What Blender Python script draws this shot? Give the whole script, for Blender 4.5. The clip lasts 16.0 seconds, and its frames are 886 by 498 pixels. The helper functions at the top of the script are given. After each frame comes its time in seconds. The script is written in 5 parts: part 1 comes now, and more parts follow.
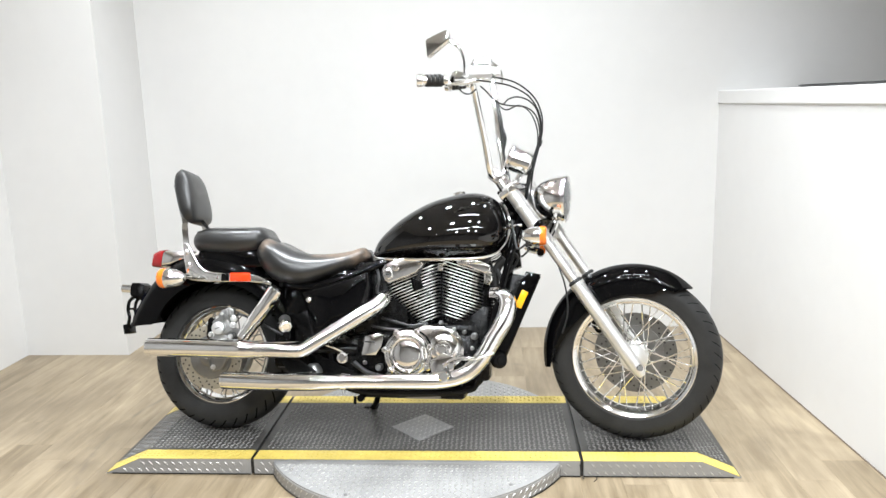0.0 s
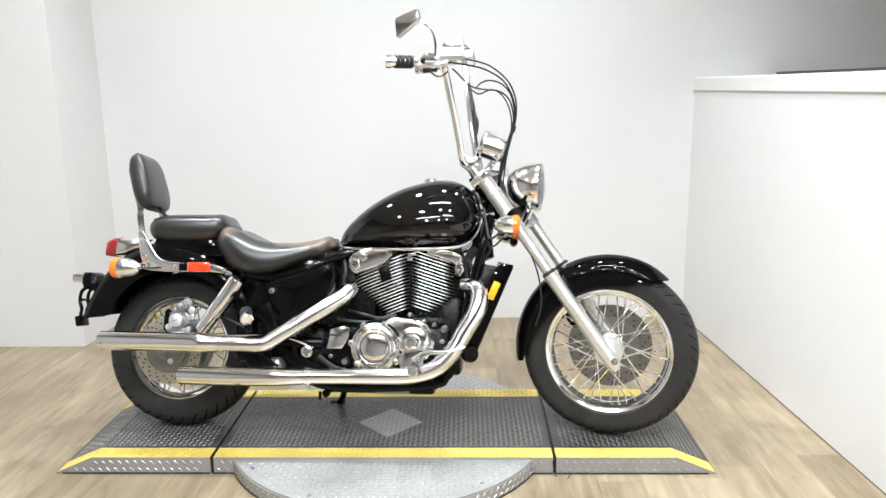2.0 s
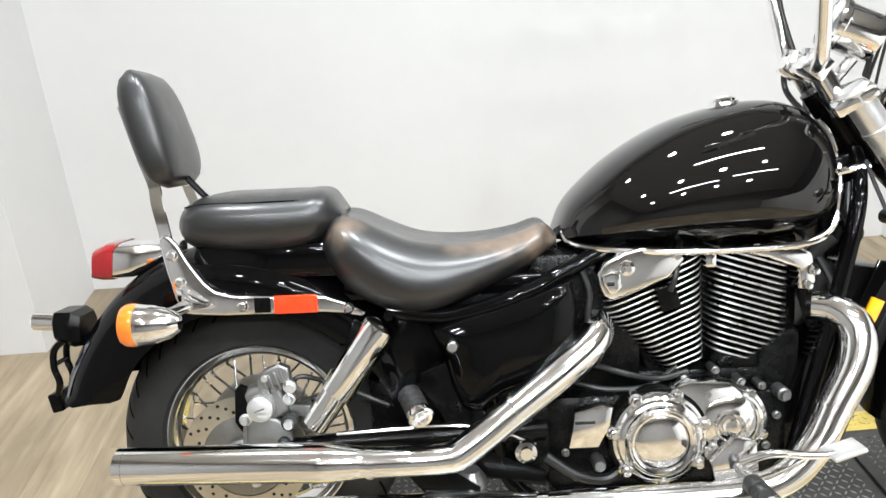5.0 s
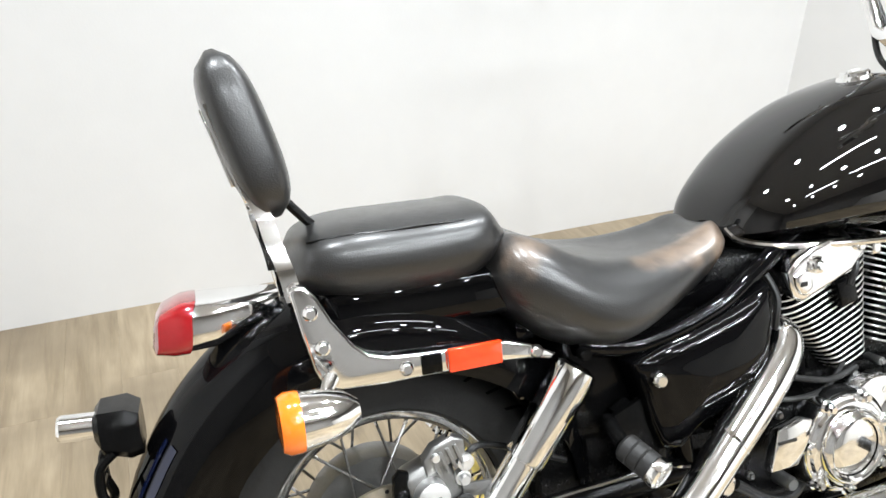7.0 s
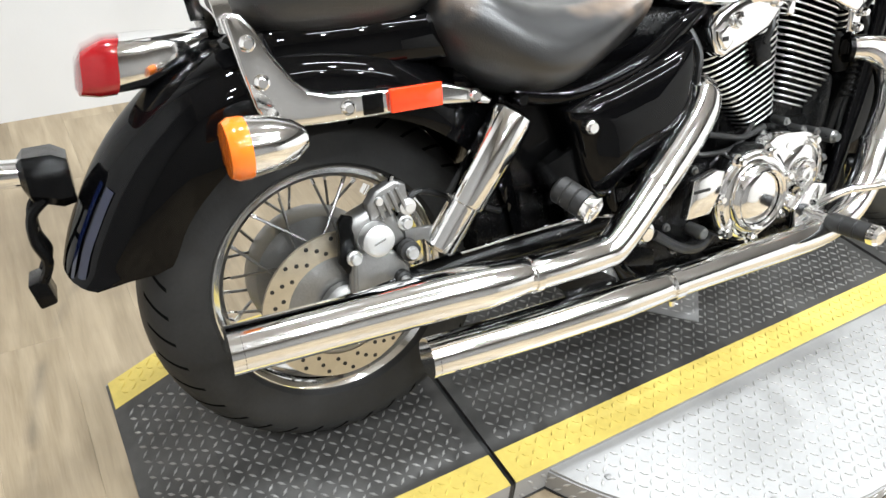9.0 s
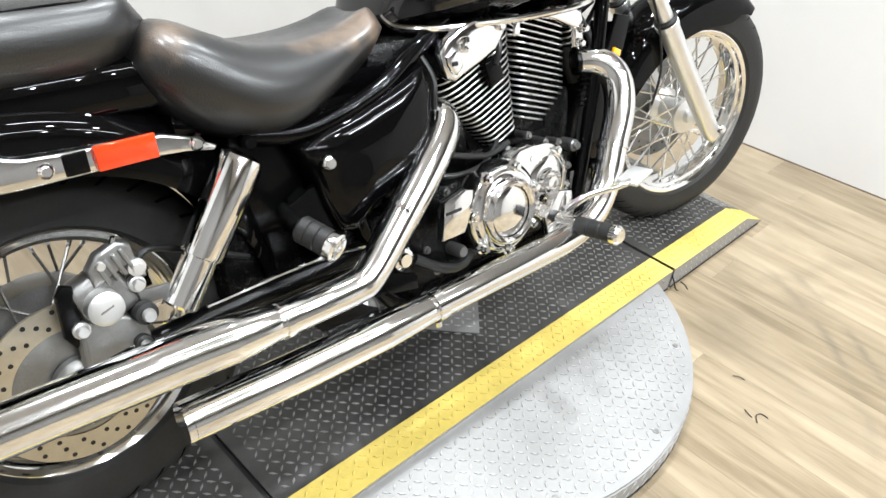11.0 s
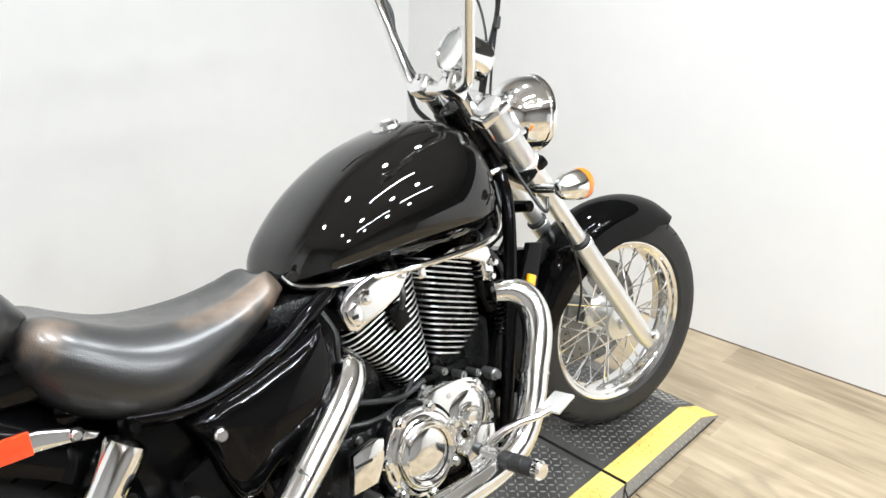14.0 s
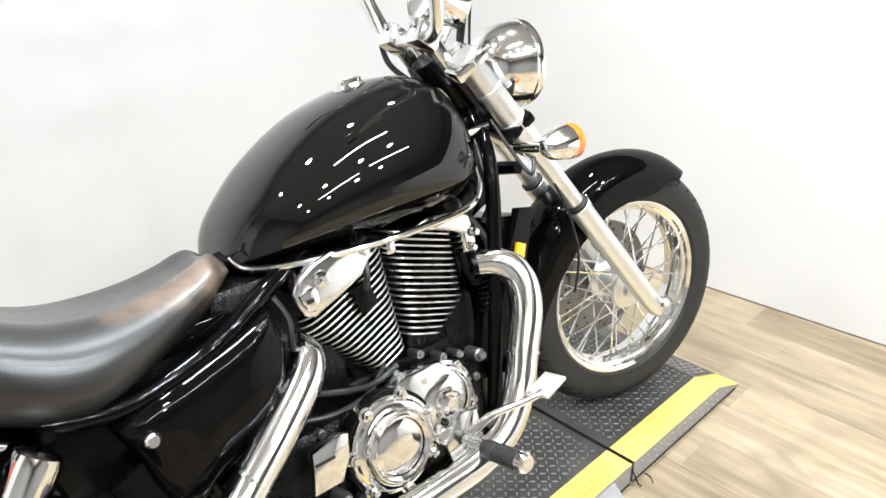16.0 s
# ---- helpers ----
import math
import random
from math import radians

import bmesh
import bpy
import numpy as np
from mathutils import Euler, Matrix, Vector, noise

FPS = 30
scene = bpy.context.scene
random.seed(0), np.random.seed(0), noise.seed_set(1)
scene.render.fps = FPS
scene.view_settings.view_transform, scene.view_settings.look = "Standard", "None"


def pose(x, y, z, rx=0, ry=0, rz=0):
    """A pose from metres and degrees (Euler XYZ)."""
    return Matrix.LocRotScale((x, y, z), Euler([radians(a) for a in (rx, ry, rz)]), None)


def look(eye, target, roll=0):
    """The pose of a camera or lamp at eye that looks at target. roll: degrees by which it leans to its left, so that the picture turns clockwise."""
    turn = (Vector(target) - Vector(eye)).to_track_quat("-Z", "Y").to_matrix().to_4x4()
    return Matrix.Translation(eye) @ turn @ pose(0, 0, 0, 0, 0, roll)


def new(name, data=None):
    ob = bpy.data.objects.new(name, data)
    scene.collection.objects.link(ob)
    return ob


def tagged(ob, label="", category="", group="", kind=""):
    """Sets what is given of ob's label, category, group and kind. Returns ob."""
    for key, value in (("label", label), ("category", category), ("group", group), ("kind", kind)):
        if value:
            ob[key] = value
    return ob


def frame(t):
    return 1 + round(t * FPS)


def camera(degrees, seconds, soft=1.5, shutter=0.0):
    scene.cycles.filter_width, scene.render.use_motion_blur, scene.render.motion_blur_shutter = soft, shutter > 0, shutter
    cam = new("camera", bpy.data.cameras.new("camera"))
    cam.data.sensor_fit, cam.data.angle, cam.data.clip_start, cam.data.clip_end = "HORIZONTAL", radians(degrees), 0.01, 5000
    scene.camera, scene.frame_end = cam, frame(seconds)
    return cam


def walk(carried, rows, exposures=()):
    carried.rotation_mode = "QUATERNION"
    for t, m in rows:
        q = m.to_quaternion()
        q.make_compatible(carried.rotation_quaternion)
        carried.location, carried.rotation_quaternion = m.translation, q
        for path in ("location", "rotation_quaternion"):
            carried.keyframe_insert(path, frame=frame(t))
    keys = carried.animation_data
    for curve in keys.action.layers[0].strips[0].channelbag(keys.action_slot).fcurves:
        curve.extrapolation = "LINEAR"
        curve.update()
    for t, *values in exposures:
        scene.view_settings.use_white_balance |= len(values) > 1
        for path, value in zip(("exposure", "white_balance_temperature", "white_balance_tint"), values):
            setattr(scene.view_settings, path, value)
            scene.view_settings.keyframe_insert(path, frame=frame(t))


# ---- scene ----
cam = camera(61.1, 16.0, 1.5)
PATH = [
    (0, (0.311, -2.802, 1.348), (0.176, -0.844, 0.964), -1.5),
    (0.5, (0.319, -2.79, 1.347), (0.185, -0.833, 0.957), -1.8),
    (1, (0.318, -2.773, 1.359), (0.195, -0.817, 0.959), -1.5),
    (1.5, (0.323, -2.757, 1.342), (0.211, -0.797, 0.959), -1.5),
    (2, (0.309, -2.692, 1.336), (0.251, -0.737, 0.916), -0.8),
    (2.5, (0.318, -2.541, 1.31), (0.325, -0.629, 0.724), -0.6),
    (3, (0.33, -2.315, 1.314), (0.016, -0.419, 0.759), 0.8),
    (3.5, (0.186, -2.047, 1.307), (-0.015, -0.159, 0.679), 1.6),
    (3.7, (0.098, -1.935, 1.338), (0.002, -0.055, 0.665), -1.9),
    (4, (0.032, -1.794, 1.328), (-0.106, 0.086, 0.659), -1.9),
    (4.5, (-0.191, -1.450, 1.376), (-0.346, 0.388, 0.605), -0.9),
    (5, (-0.474, -1.253, 1.353), (-0.368, 0.568, 0.532), -2.5),
    (5.2, (-0.564, -1.173, 1.377), (-0.354, 0.621, 0.519), -2.8),
    (7.3, (-1.151, -0.775, 1.271), (-0.337, 0.804, 0.351), 1.8),
    (7.5, (-1.185, -0.768, 1.244), (-0.324, 0.750, 0.267), 2.5),
    (8, (-1.168, -0.824, 1.220), (-0.318, 0.633, 0.146), 3.2),
    (8.2, (-1.167, -0.836, 1.191), (-0.328, 0.583, 0.057), 4.0),
    (10.3, (-1.124, -0.862, 1.165), (0.038, 0.264, -0.01), 8.3),
    (10.5, (-1.107, -0.876, 1.171), (0.116, 0.202, 0.013), 9.2),
    (11, (-1.038, -0.893, 1.202), (0.191, 0.191, 0.056), 6.8),
    (11.5, (-0.941, -0.923, 1.242), (0.301, 0.243, 0.196), 5.1),
    (12, (-0.891, -0.946, 1.277), (0.367, 0.266, 0.303), 2.4),
    (12.5, (-0.879, -0.957, 1.301), (0.412, 0.274, 0.397), 2.6),
    (13, (-0.879, -0.967, 1.321), (0.446, 0.275, 0.485), 2.3),
    (13.5, (-0.879, -0.973, 1.336), (0.464, 0.284, 0.551), 2.1),
    (14, (-0.878, -0.976, 1.342), (0.479, 0.286, 0.59), 2.1),
    (14.5, (-0.872, -0.98, 1.35), (0.494, 0.28, 0.61), 1.6),
    (15, (-0.866, -0.977, 1.353), (0.512, 0.275, 0.623), 1.6),
    (15.5, (-0.824, -0.967, 1.339), (0.531, 0.287, 0.569), 0.5),
    (16, (-0.682, -0.953, 1.314), (0.574, 0.34, 0.448), -0.7),
]
EXPOSURES = [(0, -.92), (1.5, -.93), (2.5, -1.06), (3.5, -1.07), (5, -.97), (7.5, -.87), (8.2, -.88), (10.3, -.93), (11.5, -1.04), (12, -1.03), (14, -1.02), (15, -.98), (16, -.88)]
walk(cam, [(t, look(e, g, r)) for t, e, g, r in PATH], EXPOSURES)

# ---- light ----
world = bpy.data.worlds.new("room_air")
scene.world = world
world.use_nodes = True
world.node_tree.nodes["Background"].inputs[0].default_value = (1, 1, 1, 1)
world.node_tree.nodes["Background"].inputs[1].default_value = 0.0
CEIL = 3.1


def ceiling_lamp(name, x, y, sx, sy, watts):
    data = bpy.data.lights.new(name, "AREA")
    data.shape, data.size, data.size_y, data.energy = "RECTANGLE" if sx > .5 else "ELLIPSE", sx, sy, watts
    data.color = (0.905, 0.958, 1.0)
    data.spread = radians(145)
    ob = new(name, data)
    ob.location = (x, y, CEIL - 0.035)
    return ob


SPOTS = [(x, y) for y in (-3.3, -1.9, 0.3) for x in (-1.4, -0.5, 0.4, 1.2)]
TUBES = [(-0.2, -2.75), (1.3, -2.6), (0.4, -1.05)]
for x, y in SPOTS:
    ceiling_lamp("lamp_light", x, y, 0.12, 0.12, 46)
for x, y in TUBES:
    ceiling_lamp("tube_light", x, y, 1.2, 0.04, 52)


# ---- materials ----
def material(name, base, rough=0.5, metal=0.0, var=0.0, scale=20.0, bump=0.0, bump_scale=200.0, coat=0.0,
             rough_var=0.0, per_object=0.0, stretch=(1, 1, 1), emit=0.0, trans=0.0, spec=0.5, coat_rough=0.02):
    mat = bpy.data.materials.new(name)
    mat.use_nodes = True
    nt = mat.node_tree
    b = nt.nodes["Principled BSDF"]
    b.inputs["Roughness"].default_value, b.inputs["Metallic"].default_value = rough, metal
    b.inputs["Base Color"].default_value = (*base, 1)
    b.inputs["Specular IOR Level"].default_value = spec
    if coat:
        b.inputs["Coat Weight"].default_value, b.inputs["Coat Roughness"].default_value = coat, coat_rough
    if trans:
        b.inputs["Transmission Weight"].default_value = trans
    if emit:
        b.inputs["Emission Color"].default_value, b.inputs["Emission Strength"].default_value = (*base, 1), emit
    tc = nt.nodes.new("ShaderNodeTexCoord")
    mp = nt.nodes.new("ShaderNodeMapping")
    mp.inputs["Scale"].default_value = stretch
    nt.links.new(tc.outputs["Object"], mp.inputs["Vector"])
    if var or rough_var or per_object:
        n1 = nt.nodes.new("ShaderNodeTexNoise")
        n1.inputs["Scale"].default_value, n1.inputs["Detail"].default_value = scale, 5
        nt.links.new(mp.outputs[0], n1.inputs["Vector"])
        n2 = nt.nodes.new("ShaderNodeTexNoise")
        n2.inputs["Scale"].default_value, n2.inputs["Detail"].default_value = scale * 9, 3
        nt.links.new(mp.outputs[0], n2.inputs["Vector"])
        add = nt.nodes.new("ShaderNodeMath")
        add.operation = "MULTIPLY_ADD"
        add.inputs[1].default_value = 0.4
        nt.links.new(n2.outputs[0], add.inputs[0])
        nt.links.new(n1.outputs[0], add.inputs[2])
        fac = add.outputs[0]
        if per_object:
            oi = nt.nodes.new("ShaderNodeObjectInfo")
            m2 = nt.nodes.new("ShaderNodeMath")
            m2.operation = "MULTIPLY_ADD"
            m2.inputs[1].default_value = per_object
            nt.links.new(oi.outputs["Random"], m2.inputs[0])
            nt.links.new(fac, m2.inputs[2])
            fac = m2.outputs[0]
        ramp = nt.nodes.new("ShaderNodeMapRange")
        lo = 0.35
        hi = 1.05 + per_object
        ramp.inputs["From Min"].default_value, ramp.inputs["From Max"].default_value = lo, hi
        ramp.inputs["To Min"].default_value, ramp.inputs["To Max"].default_value = 0, 1
        nt.links.new(fac, ramp.inputs["Value"])
        mix = nt.nodes.new("ShaderNodeMix")
        mix.data_type = "RGBA"
        mix.inputs["A"].default_value = (*[c * (1 - var) for c in base], 1)
        mix.inputs["B"].default_value = (*[min(1, c * (1 + var)) for c in base], 1)
        nt.links.new(ramp.outputs[0], mix.inputs["Factor"])
        nt.links.new(mix.outputs["Result"], b.inputs["Base Color"])
        if rough_var:
            rr = nt.nodes.new("ShaderNodeMapRange")
            rr.inputs["From Min"].default_value, rr.inputs["From Max"].default_value = lo, hi
            rr.inputs["To Min"].default_value = max(0.01, rough - rough_var)
            rr.inputs["To Max"].default_value = rough + rough_var
            nt.links.new(fac, rr.inputs["Value"])
            nt.links.new(rr.outputs[0], b.inputs["Roughness"])
    if bump:
        nb = nt.nodes.new("ShaderNodeTexNoise")
        nb.inputs["Scale"].default_value, nb.inputs["Detail"].default_value = bump_scale, 4
        nt.links.new(mp.outputs[0], nb.inputs["Vector"])
        bp = nt.nodes.new("ShaderNodeBump")
        bp.inputs["Strength"].default_value, bp.inputs["Distance"].default_value = bump, 0.002
        nt.links.new(nb.outputs[0], bp.inputs["Height"])
        nt.links.new(bp.outputs[0], b.inputs["Normal"])
    return mat


M_WALL = material("white_wall_paint", (0.69, 0.682, 0.672), 0.55, var=0.04, scale=1.2, bump=0.12, bump_scale=140)
M_CEIL = material("ceiling_paint", (0.58, 0.575, 0.57), 0.8, var=0.05, scale=2)
# dim grey for the closing walls, set low to keep reflections dark
M_DIMWALL = material("dim_wall_grey", (0.22, 0.213, 0.206), 0.7, var=0.1, scale=1.5)


def plank_material():
    """Oak boards: long grain in world space, tone by board, soft dirt and old tyre marks."""
    mat = bpy.data.materials.new("oak_plank")
    mat.use_nodes = True
    nt = mat.node_tree
    b = nt.nodes["Principled BSDF"]
    geo, oi = nt.nodes.new("ShaderNodeNewGeometry"), nt.nodes.new("ShaderNodeObjectInfo")

    def math_node(op, a, c, d=None):
        n = nt.nodes.new("ShaderNodeMath")
        n.operation = op
        for k, v in enumerate((a, c, d)):
            if isinstance(v, (int, float)):
                n.inputs[k].default_value = v
            elif v is not None:
                nt.links.new(v, n.inputs[k])
        return n.outputs[0]

    def noise_node(scale, stretch, detail=5, shift=None):
        mp = nt.nodes.new("ShaderNodeMapping")
        mp.inputs["Scale"].default_value = stretch
        nt.links.new(geo.outputs["Position"], mp.inputs["Vector"])
        n = nt.nodes.new("ShaderNodeTexNoise")
        n.noise_dimensions = "4D"
        n.inputs["Scale"].default_value, n.inputs["Detail"].default_value = scale, detail
        n.inputs["Distortion"].default_value = 0.6
        nt.links.new(mp.outputs[0], n.inputs["Vector"])
        if shift:
            nt.links.new(math_node("MULTIPLY", oi.outputs["Random"], shift), n.inputs["W"])
        return n.outputs[0]

    def ramp_node(value, lo, hi):
        r = nt.nodes.new("ShaderNodeMapRange")
        r.inputs["From Min"].default_value, r.inputs["From Max"].default_value = lo, hi
        nt.links.new(value, r.inputs["Value"])
        return r.outputs[0]

    def mix_node(f, a, c):
        n = nt.nodes.new("ShaderNodeMix")
        n.data_type = "RGBA"
        for key, v in (("Factor", f), ("A", a), ("B", c)):
            if isinstance(v, tuple):
                n.inputs[key].default_value = (*v, 1)
            elif isinstance(v, (int, float)):
                n.inputs[key].default_value = v
            else:
                nt.links.new(v, n.inputs[key])
        return n.outputs["Result"]

    grain = noise_node(6, (4.5, .55, 1), 6, 30)
    fine = noise_node(40, (5, .35, 1), 4, 30)
    dirt = noise_node(1.6, (1, 1, 1), 5)
    tone = math_node("ADD", math_node("MULTIPLY", oi.outputs["Random"], .28), math_node("ADD", math_node("MULTIPLY", grain, .95), math_node("MULTIPLY", fine, .25)))
    col = mix_node(ramp_node(tone, .42, 1.10), (.160, .119, .069), (.425, .342, .232))
    col = mix_node(math_node("MULTIPLY", ramp_node(dirt, .48, .70), .75), col, (.145, .111, .073))
    # two curved tyre marks on the boards beside the plate
    for cx, cy, r, w in ((.05, .02, .985, .022), (.05, .02, 1.060, .015), (-.1, .1, 1.22, .02)):
        d = nt.nodes.new("ShaderNodeVectorMath")
        d.operation = "DISTANCE"
        d.inputs[1].default_value = (cx, cy, 0)
        nt.links.new(geo.outputs["Position"], d.inputs[0])
        off = math_node("ABSOLUTE", math_node("SUBTRACT", d.outputs["Value"], r), 0)
        band = math_node("MULTIPLY", ramp_node(off, w, 0), ramp_node(noise_node(5, (1, 1, 1), 4), .46, .66))
        col = mix_node(math_node("MULTIPLY", band, .55), col, (.10, .085, .065))
    nt.links.new(col, b.inputs["Base Color"])
    rr = nt.nodes.new("ShaderNodeMapRange")
    rr.inputs["To Min"].default_value, rr.inputs["To Max"].default_value = .27, .46
    nt.links.new(dirt, rr.inputs["Value"])
    nt.links.new(rr.outputs[0], b.inputs["Roughness"])
    bp = nt.nodes.new("ShaderNodeBump")
    bp.inputs["Strength"].default_value, bp.inputs["Distance"].default_value = .25, .001
    nt.links.new(fine, bp.inputs["Height"])
    nt.links.new(bp.outputs[0], b.inputs["Normal"])
    return mat


M_PLANK = plank_material()
M_SUB = material("subfloor", (0.22, 0.17, 0.11), 0.8, var=0.1)
M_BASE = material("wall_foot_shadow_gap", (0.17, 0.13, 0.10), 0.7, var=0.2)
M_DECK = material("worn_black_deck_paint", (0.056, 0.054, 0.051), 0.36, metal=0.2, var=0.7, scale=5, bump=0.2, bump_scale=90, rough_var=0.12)
M_TREAD = material("worn_tread_tops", (0.29, 0.283, 0.272), 0.34, metal=0.5, var=0.5, scale=6, rough_var=0.1)
M_STEEL = material("tread_plate_steel", (0.32, 0.316, 0.310), 0.50, metal=0.35, var=0.16, scale=6, bump=0.2, bump_scale=120, rough_var=0.1)
M_LUG = material("bright_tread_lugs", (0.56, 0.55, 0.54), 0.34, metal=0.7, var=0.25, scale=8, rough_var=0.1)
M_YELLOW = material("yellow_line_paint", (0.60, 0.465, 0.115), 0.42, var=0.22, scale=9, bump=0.2, bump_scale=120, rough_var=0.1)
M_CHROME = material("chrome", (0.94, 0.94, 0.938), 0.085, metal=1.0, var=0.06, scale=14, rough_var=0.03, bump=0.04, bump_scale=28)
M_ALU = material("brushed_aluminium", (0.90, 0.897, 0.888), 0.40, metal=1.0, var=0.06, scale=10, bump=0.05, bump_scale=300, rough_var=0.06)
M_CAST = material("cast_aluminium", (0.28, 0.277, 0.27), 0.40, metal=0.9, var=0.15, scale=30, bump=0.3, bump_scale=250, rough_var=0.1)
M_BLACK = material("gloss_black_paint", (0.0018, 0.0018, 0.002), 0.12, var=0.2, scale=3, coat=0.4, spec=0.0)
M_TANK = material("tank_black_paint", (0.0028, 0.0026, 0.0026), 0.10, var=0.2, scale=3, coat=1.0, spec=0.0)
M_TANK.node_tree.nodes["Principled BSDF"].inputs["Coat IOR"].default_value = 1.6
M_SATIN = material("satin_black_metal", (0.0025, 0.0025, 0.0025), 0.22, spec=0.15, var=0.3, scale=25, bump=0.1, rough_var=0.1)
M_ENGINE = material("engine_black", (0.003, 0.003, 0.003), 0.26, spec=0.20, var=0.35, scale=30, bump=0.5, bump_scale=260, rough_var=0.12)
M_LEATHER = material("black_leather", (0.006, 0.0058, 0.0057), 0.46, var=0.4, scale=14, bump=0.4, bump_scale=420, rough_var=0.1, spec=0.5, coat=0.8, coat_rough=0.27)


def worn(mat, spots, tone):
    """Faded, rubbed patches on leather: (centre, radius) with ragged edges."""
    nt = mat.node_tree
    b = nt.nodes["Principled BSDF"]
    src = b.inputs["Base Color"].links[0].from_socket
    tc = nt.nodes.new("ShaderNodeTexCoord")
    ns = nt.nodes.new("ShaderNodeTexNoise")
    ns.inputs["Scale"].default_value, ns.inputs["Detail"].default_value = 30, 6
    nt.links.new(tc.outputs["Object"], ns.inputs["Vector"])
    for c, r, k in spots:
        d = nt.nodes.new("ShaderNodeVectorMath")
        d.operation = "DISTANCE"
        d.inputs[1].default_value = c
        nt.links.new(tc.outputs["Object"], d.inputs[0])
        e = nt.nodes.new("ShaderNodeMath")
        e.operation = "MULTIPLY_ADD"
        e.inputs[1].default_value = r * 1.1
        nt.links.new(ns.outputs[0], e.inputs[0])
        nt.links.new(d.outputs["Value"], e.inputs[2])
        f = nt.nodes.new("ShaderNodeMapRange")
        f.interpolation_type = "SMOOTHSTEP"
        f.inputs["From Min"].default_value, f.inputs["From Max"].default_value = r * 1.7, r * .6
        f.inputs["To Max"].default_value = k
        nt.links.new(e.outputs[0], f.inputs["Value"])
        mix = nt.nodes.new("ShaderNodeMix")
        mix.data_type = "RGBA"
        nt.links.new(f.outputs[0], mix.inputs["Factor"])
        nt.links.new(src, mix.inputs["A"])
        mix.inputs["B"].default_value = (*tone, 1)
        src = mix.outputs["Result"]
    nt.links.new(src, b.inputs["Base Color"])


M_SEAT = M_LEATHER.copy()
M_SEAT.name = "worn_seat_leather"
worn(M_SEAT, [((.585, -.080, .715), .052, .9), ((.530, -.090, .705), .042, .8), ((.485, -.100, .700), .036, .7), ((.44, -.108, .698), .030, .6), ((.235, -.118, .752), .042, .7), ((.62, -.06, .72), .030, .6)], (.215, .150, .105))
M_RUBBER = material("tyre_rubber", (0.024, 0.0236, 0.023), 0.52, var=0.3, scale=16, bump=0.25, bump_scale=150, rough_var=0.1, spec=0.25)
M_GROOVE = material("tread_groove_rubber", (0.006, 0.006, 0.006), 0.9, var=0.2, spec=0.0)
M_FIN = material("polished_fin_edge", (0.86, 0.855, 0.845), 0.30, metal=1.0, var=0.2, scale=40, rough_var=0.08)
# rear spoke steel, darkened in colour for the shade inside the wheel
M_SPOKE = material("shaded_steel_spoke", (0.20, 0.196, 0.19), 0.35, metal=1.0, var=0.3, scale=40)
M_PEG = material("worn_peg_rubber", (0.016, 0.0155, 0.015), 0.5, var=0.35, scale=40, bump=0.3, bump_scale=200, rough_var=0.1, spec=0.35)
M_BLUE = material("dark_blue_pinstripe", (0.003, 0.006, 0.026), 0.12, var=0.15, scale=30, coat=0.4)
M_CABLE = material("black_cable", (0.01, 0.01, 0.01), 0.4, var=0.2)
M_DISC = material("brake_disc_steel", (0.60, 0.55, 0.45), 0.36, metal=0.9, var=0.15, scale=30, rough_var=0.1)
M_GREYDISC = material("grey_brake_disc", (0.24, 0.24, 0.235), 0.34, metal=0.9, var=0.15, scale=30, rough_var=0.1)
M_ORANGE = material("orange_lens", (0.95, 0.20, 0.015), 0.12, var=0.12, scale=60, coat=1.0)
M_RED = material("red_lens", (0.30, 0.010, 0.013), 0.1, var=0.15, scale=60, coat=1.0)
M_REDORANGE = material("red_orange_reflector", (0.9, 0.055, 0.01), 0.12, var=0.15, scale=90, coat=1.0)
M_AMBER = material("amber_reflector", (0.95, 0.42, 0.01), 0.14, var=0.12, scale=90, coat=1.0)
M_GLASS = material("lamp_glass", (0.9, 0.92, 0.92), 0.05, trans=0.9)
M_DIFF = material("lamp_diffuser", (0.9, 0.9, 0.88), 0.4, var=0.02)


# ---- mesh helpers ----
def finish(name, verts, faces, mat, smooth=True, angle=35):
    me = bpy.data.meshes.new(name)
    me.from_pydata([tuple(v) for v in verts], [], faces)
    bm = bmesh.new()
    bm.from_mesh(me)
    bmesh.ops.remove_doubles(bm, verts=bm.verts, dist=1e-5)
    bmesh.ops.recalc_face_normals(bm, faces=bm.faces)
    bm.to_mesh(me)
    bm.free()
    me.materials.append(mat)
    if smooth:
        me.polygons.foreach_set("use_smooth", [True] * len(me.polygons))
        me.set_sharp_from_angle(angle=radians(angle))
    return me


def part(name, mesh, parent=None, label="", m=None):
    ob = new(name, mesh)
    if parent is not None:
        ob.parent = parent
    if m is not None:
        ob.matrix_basis = m
    if label:
        tagged(ob, label)
    return ob


def thing(name, label, category, m=None, group="", kind=""):
    ob = new(name)
    ob.empty_display_size = 0.05
    if m is not None:
        ob.matrix_basis = m
    return tagged(ob, label, category, group, kind)


def join(*geos):
    vs, fs = [], []
    for v, f in geos:
        k = len(vs)
        vs += [tuple(p) for p in v]
        fs += [tuple(i + k for i in q) for q in f]
    return vs, fs


def moved(geo, m):
    return [m @ Vector(v) for v in geo[0]], geo[1]


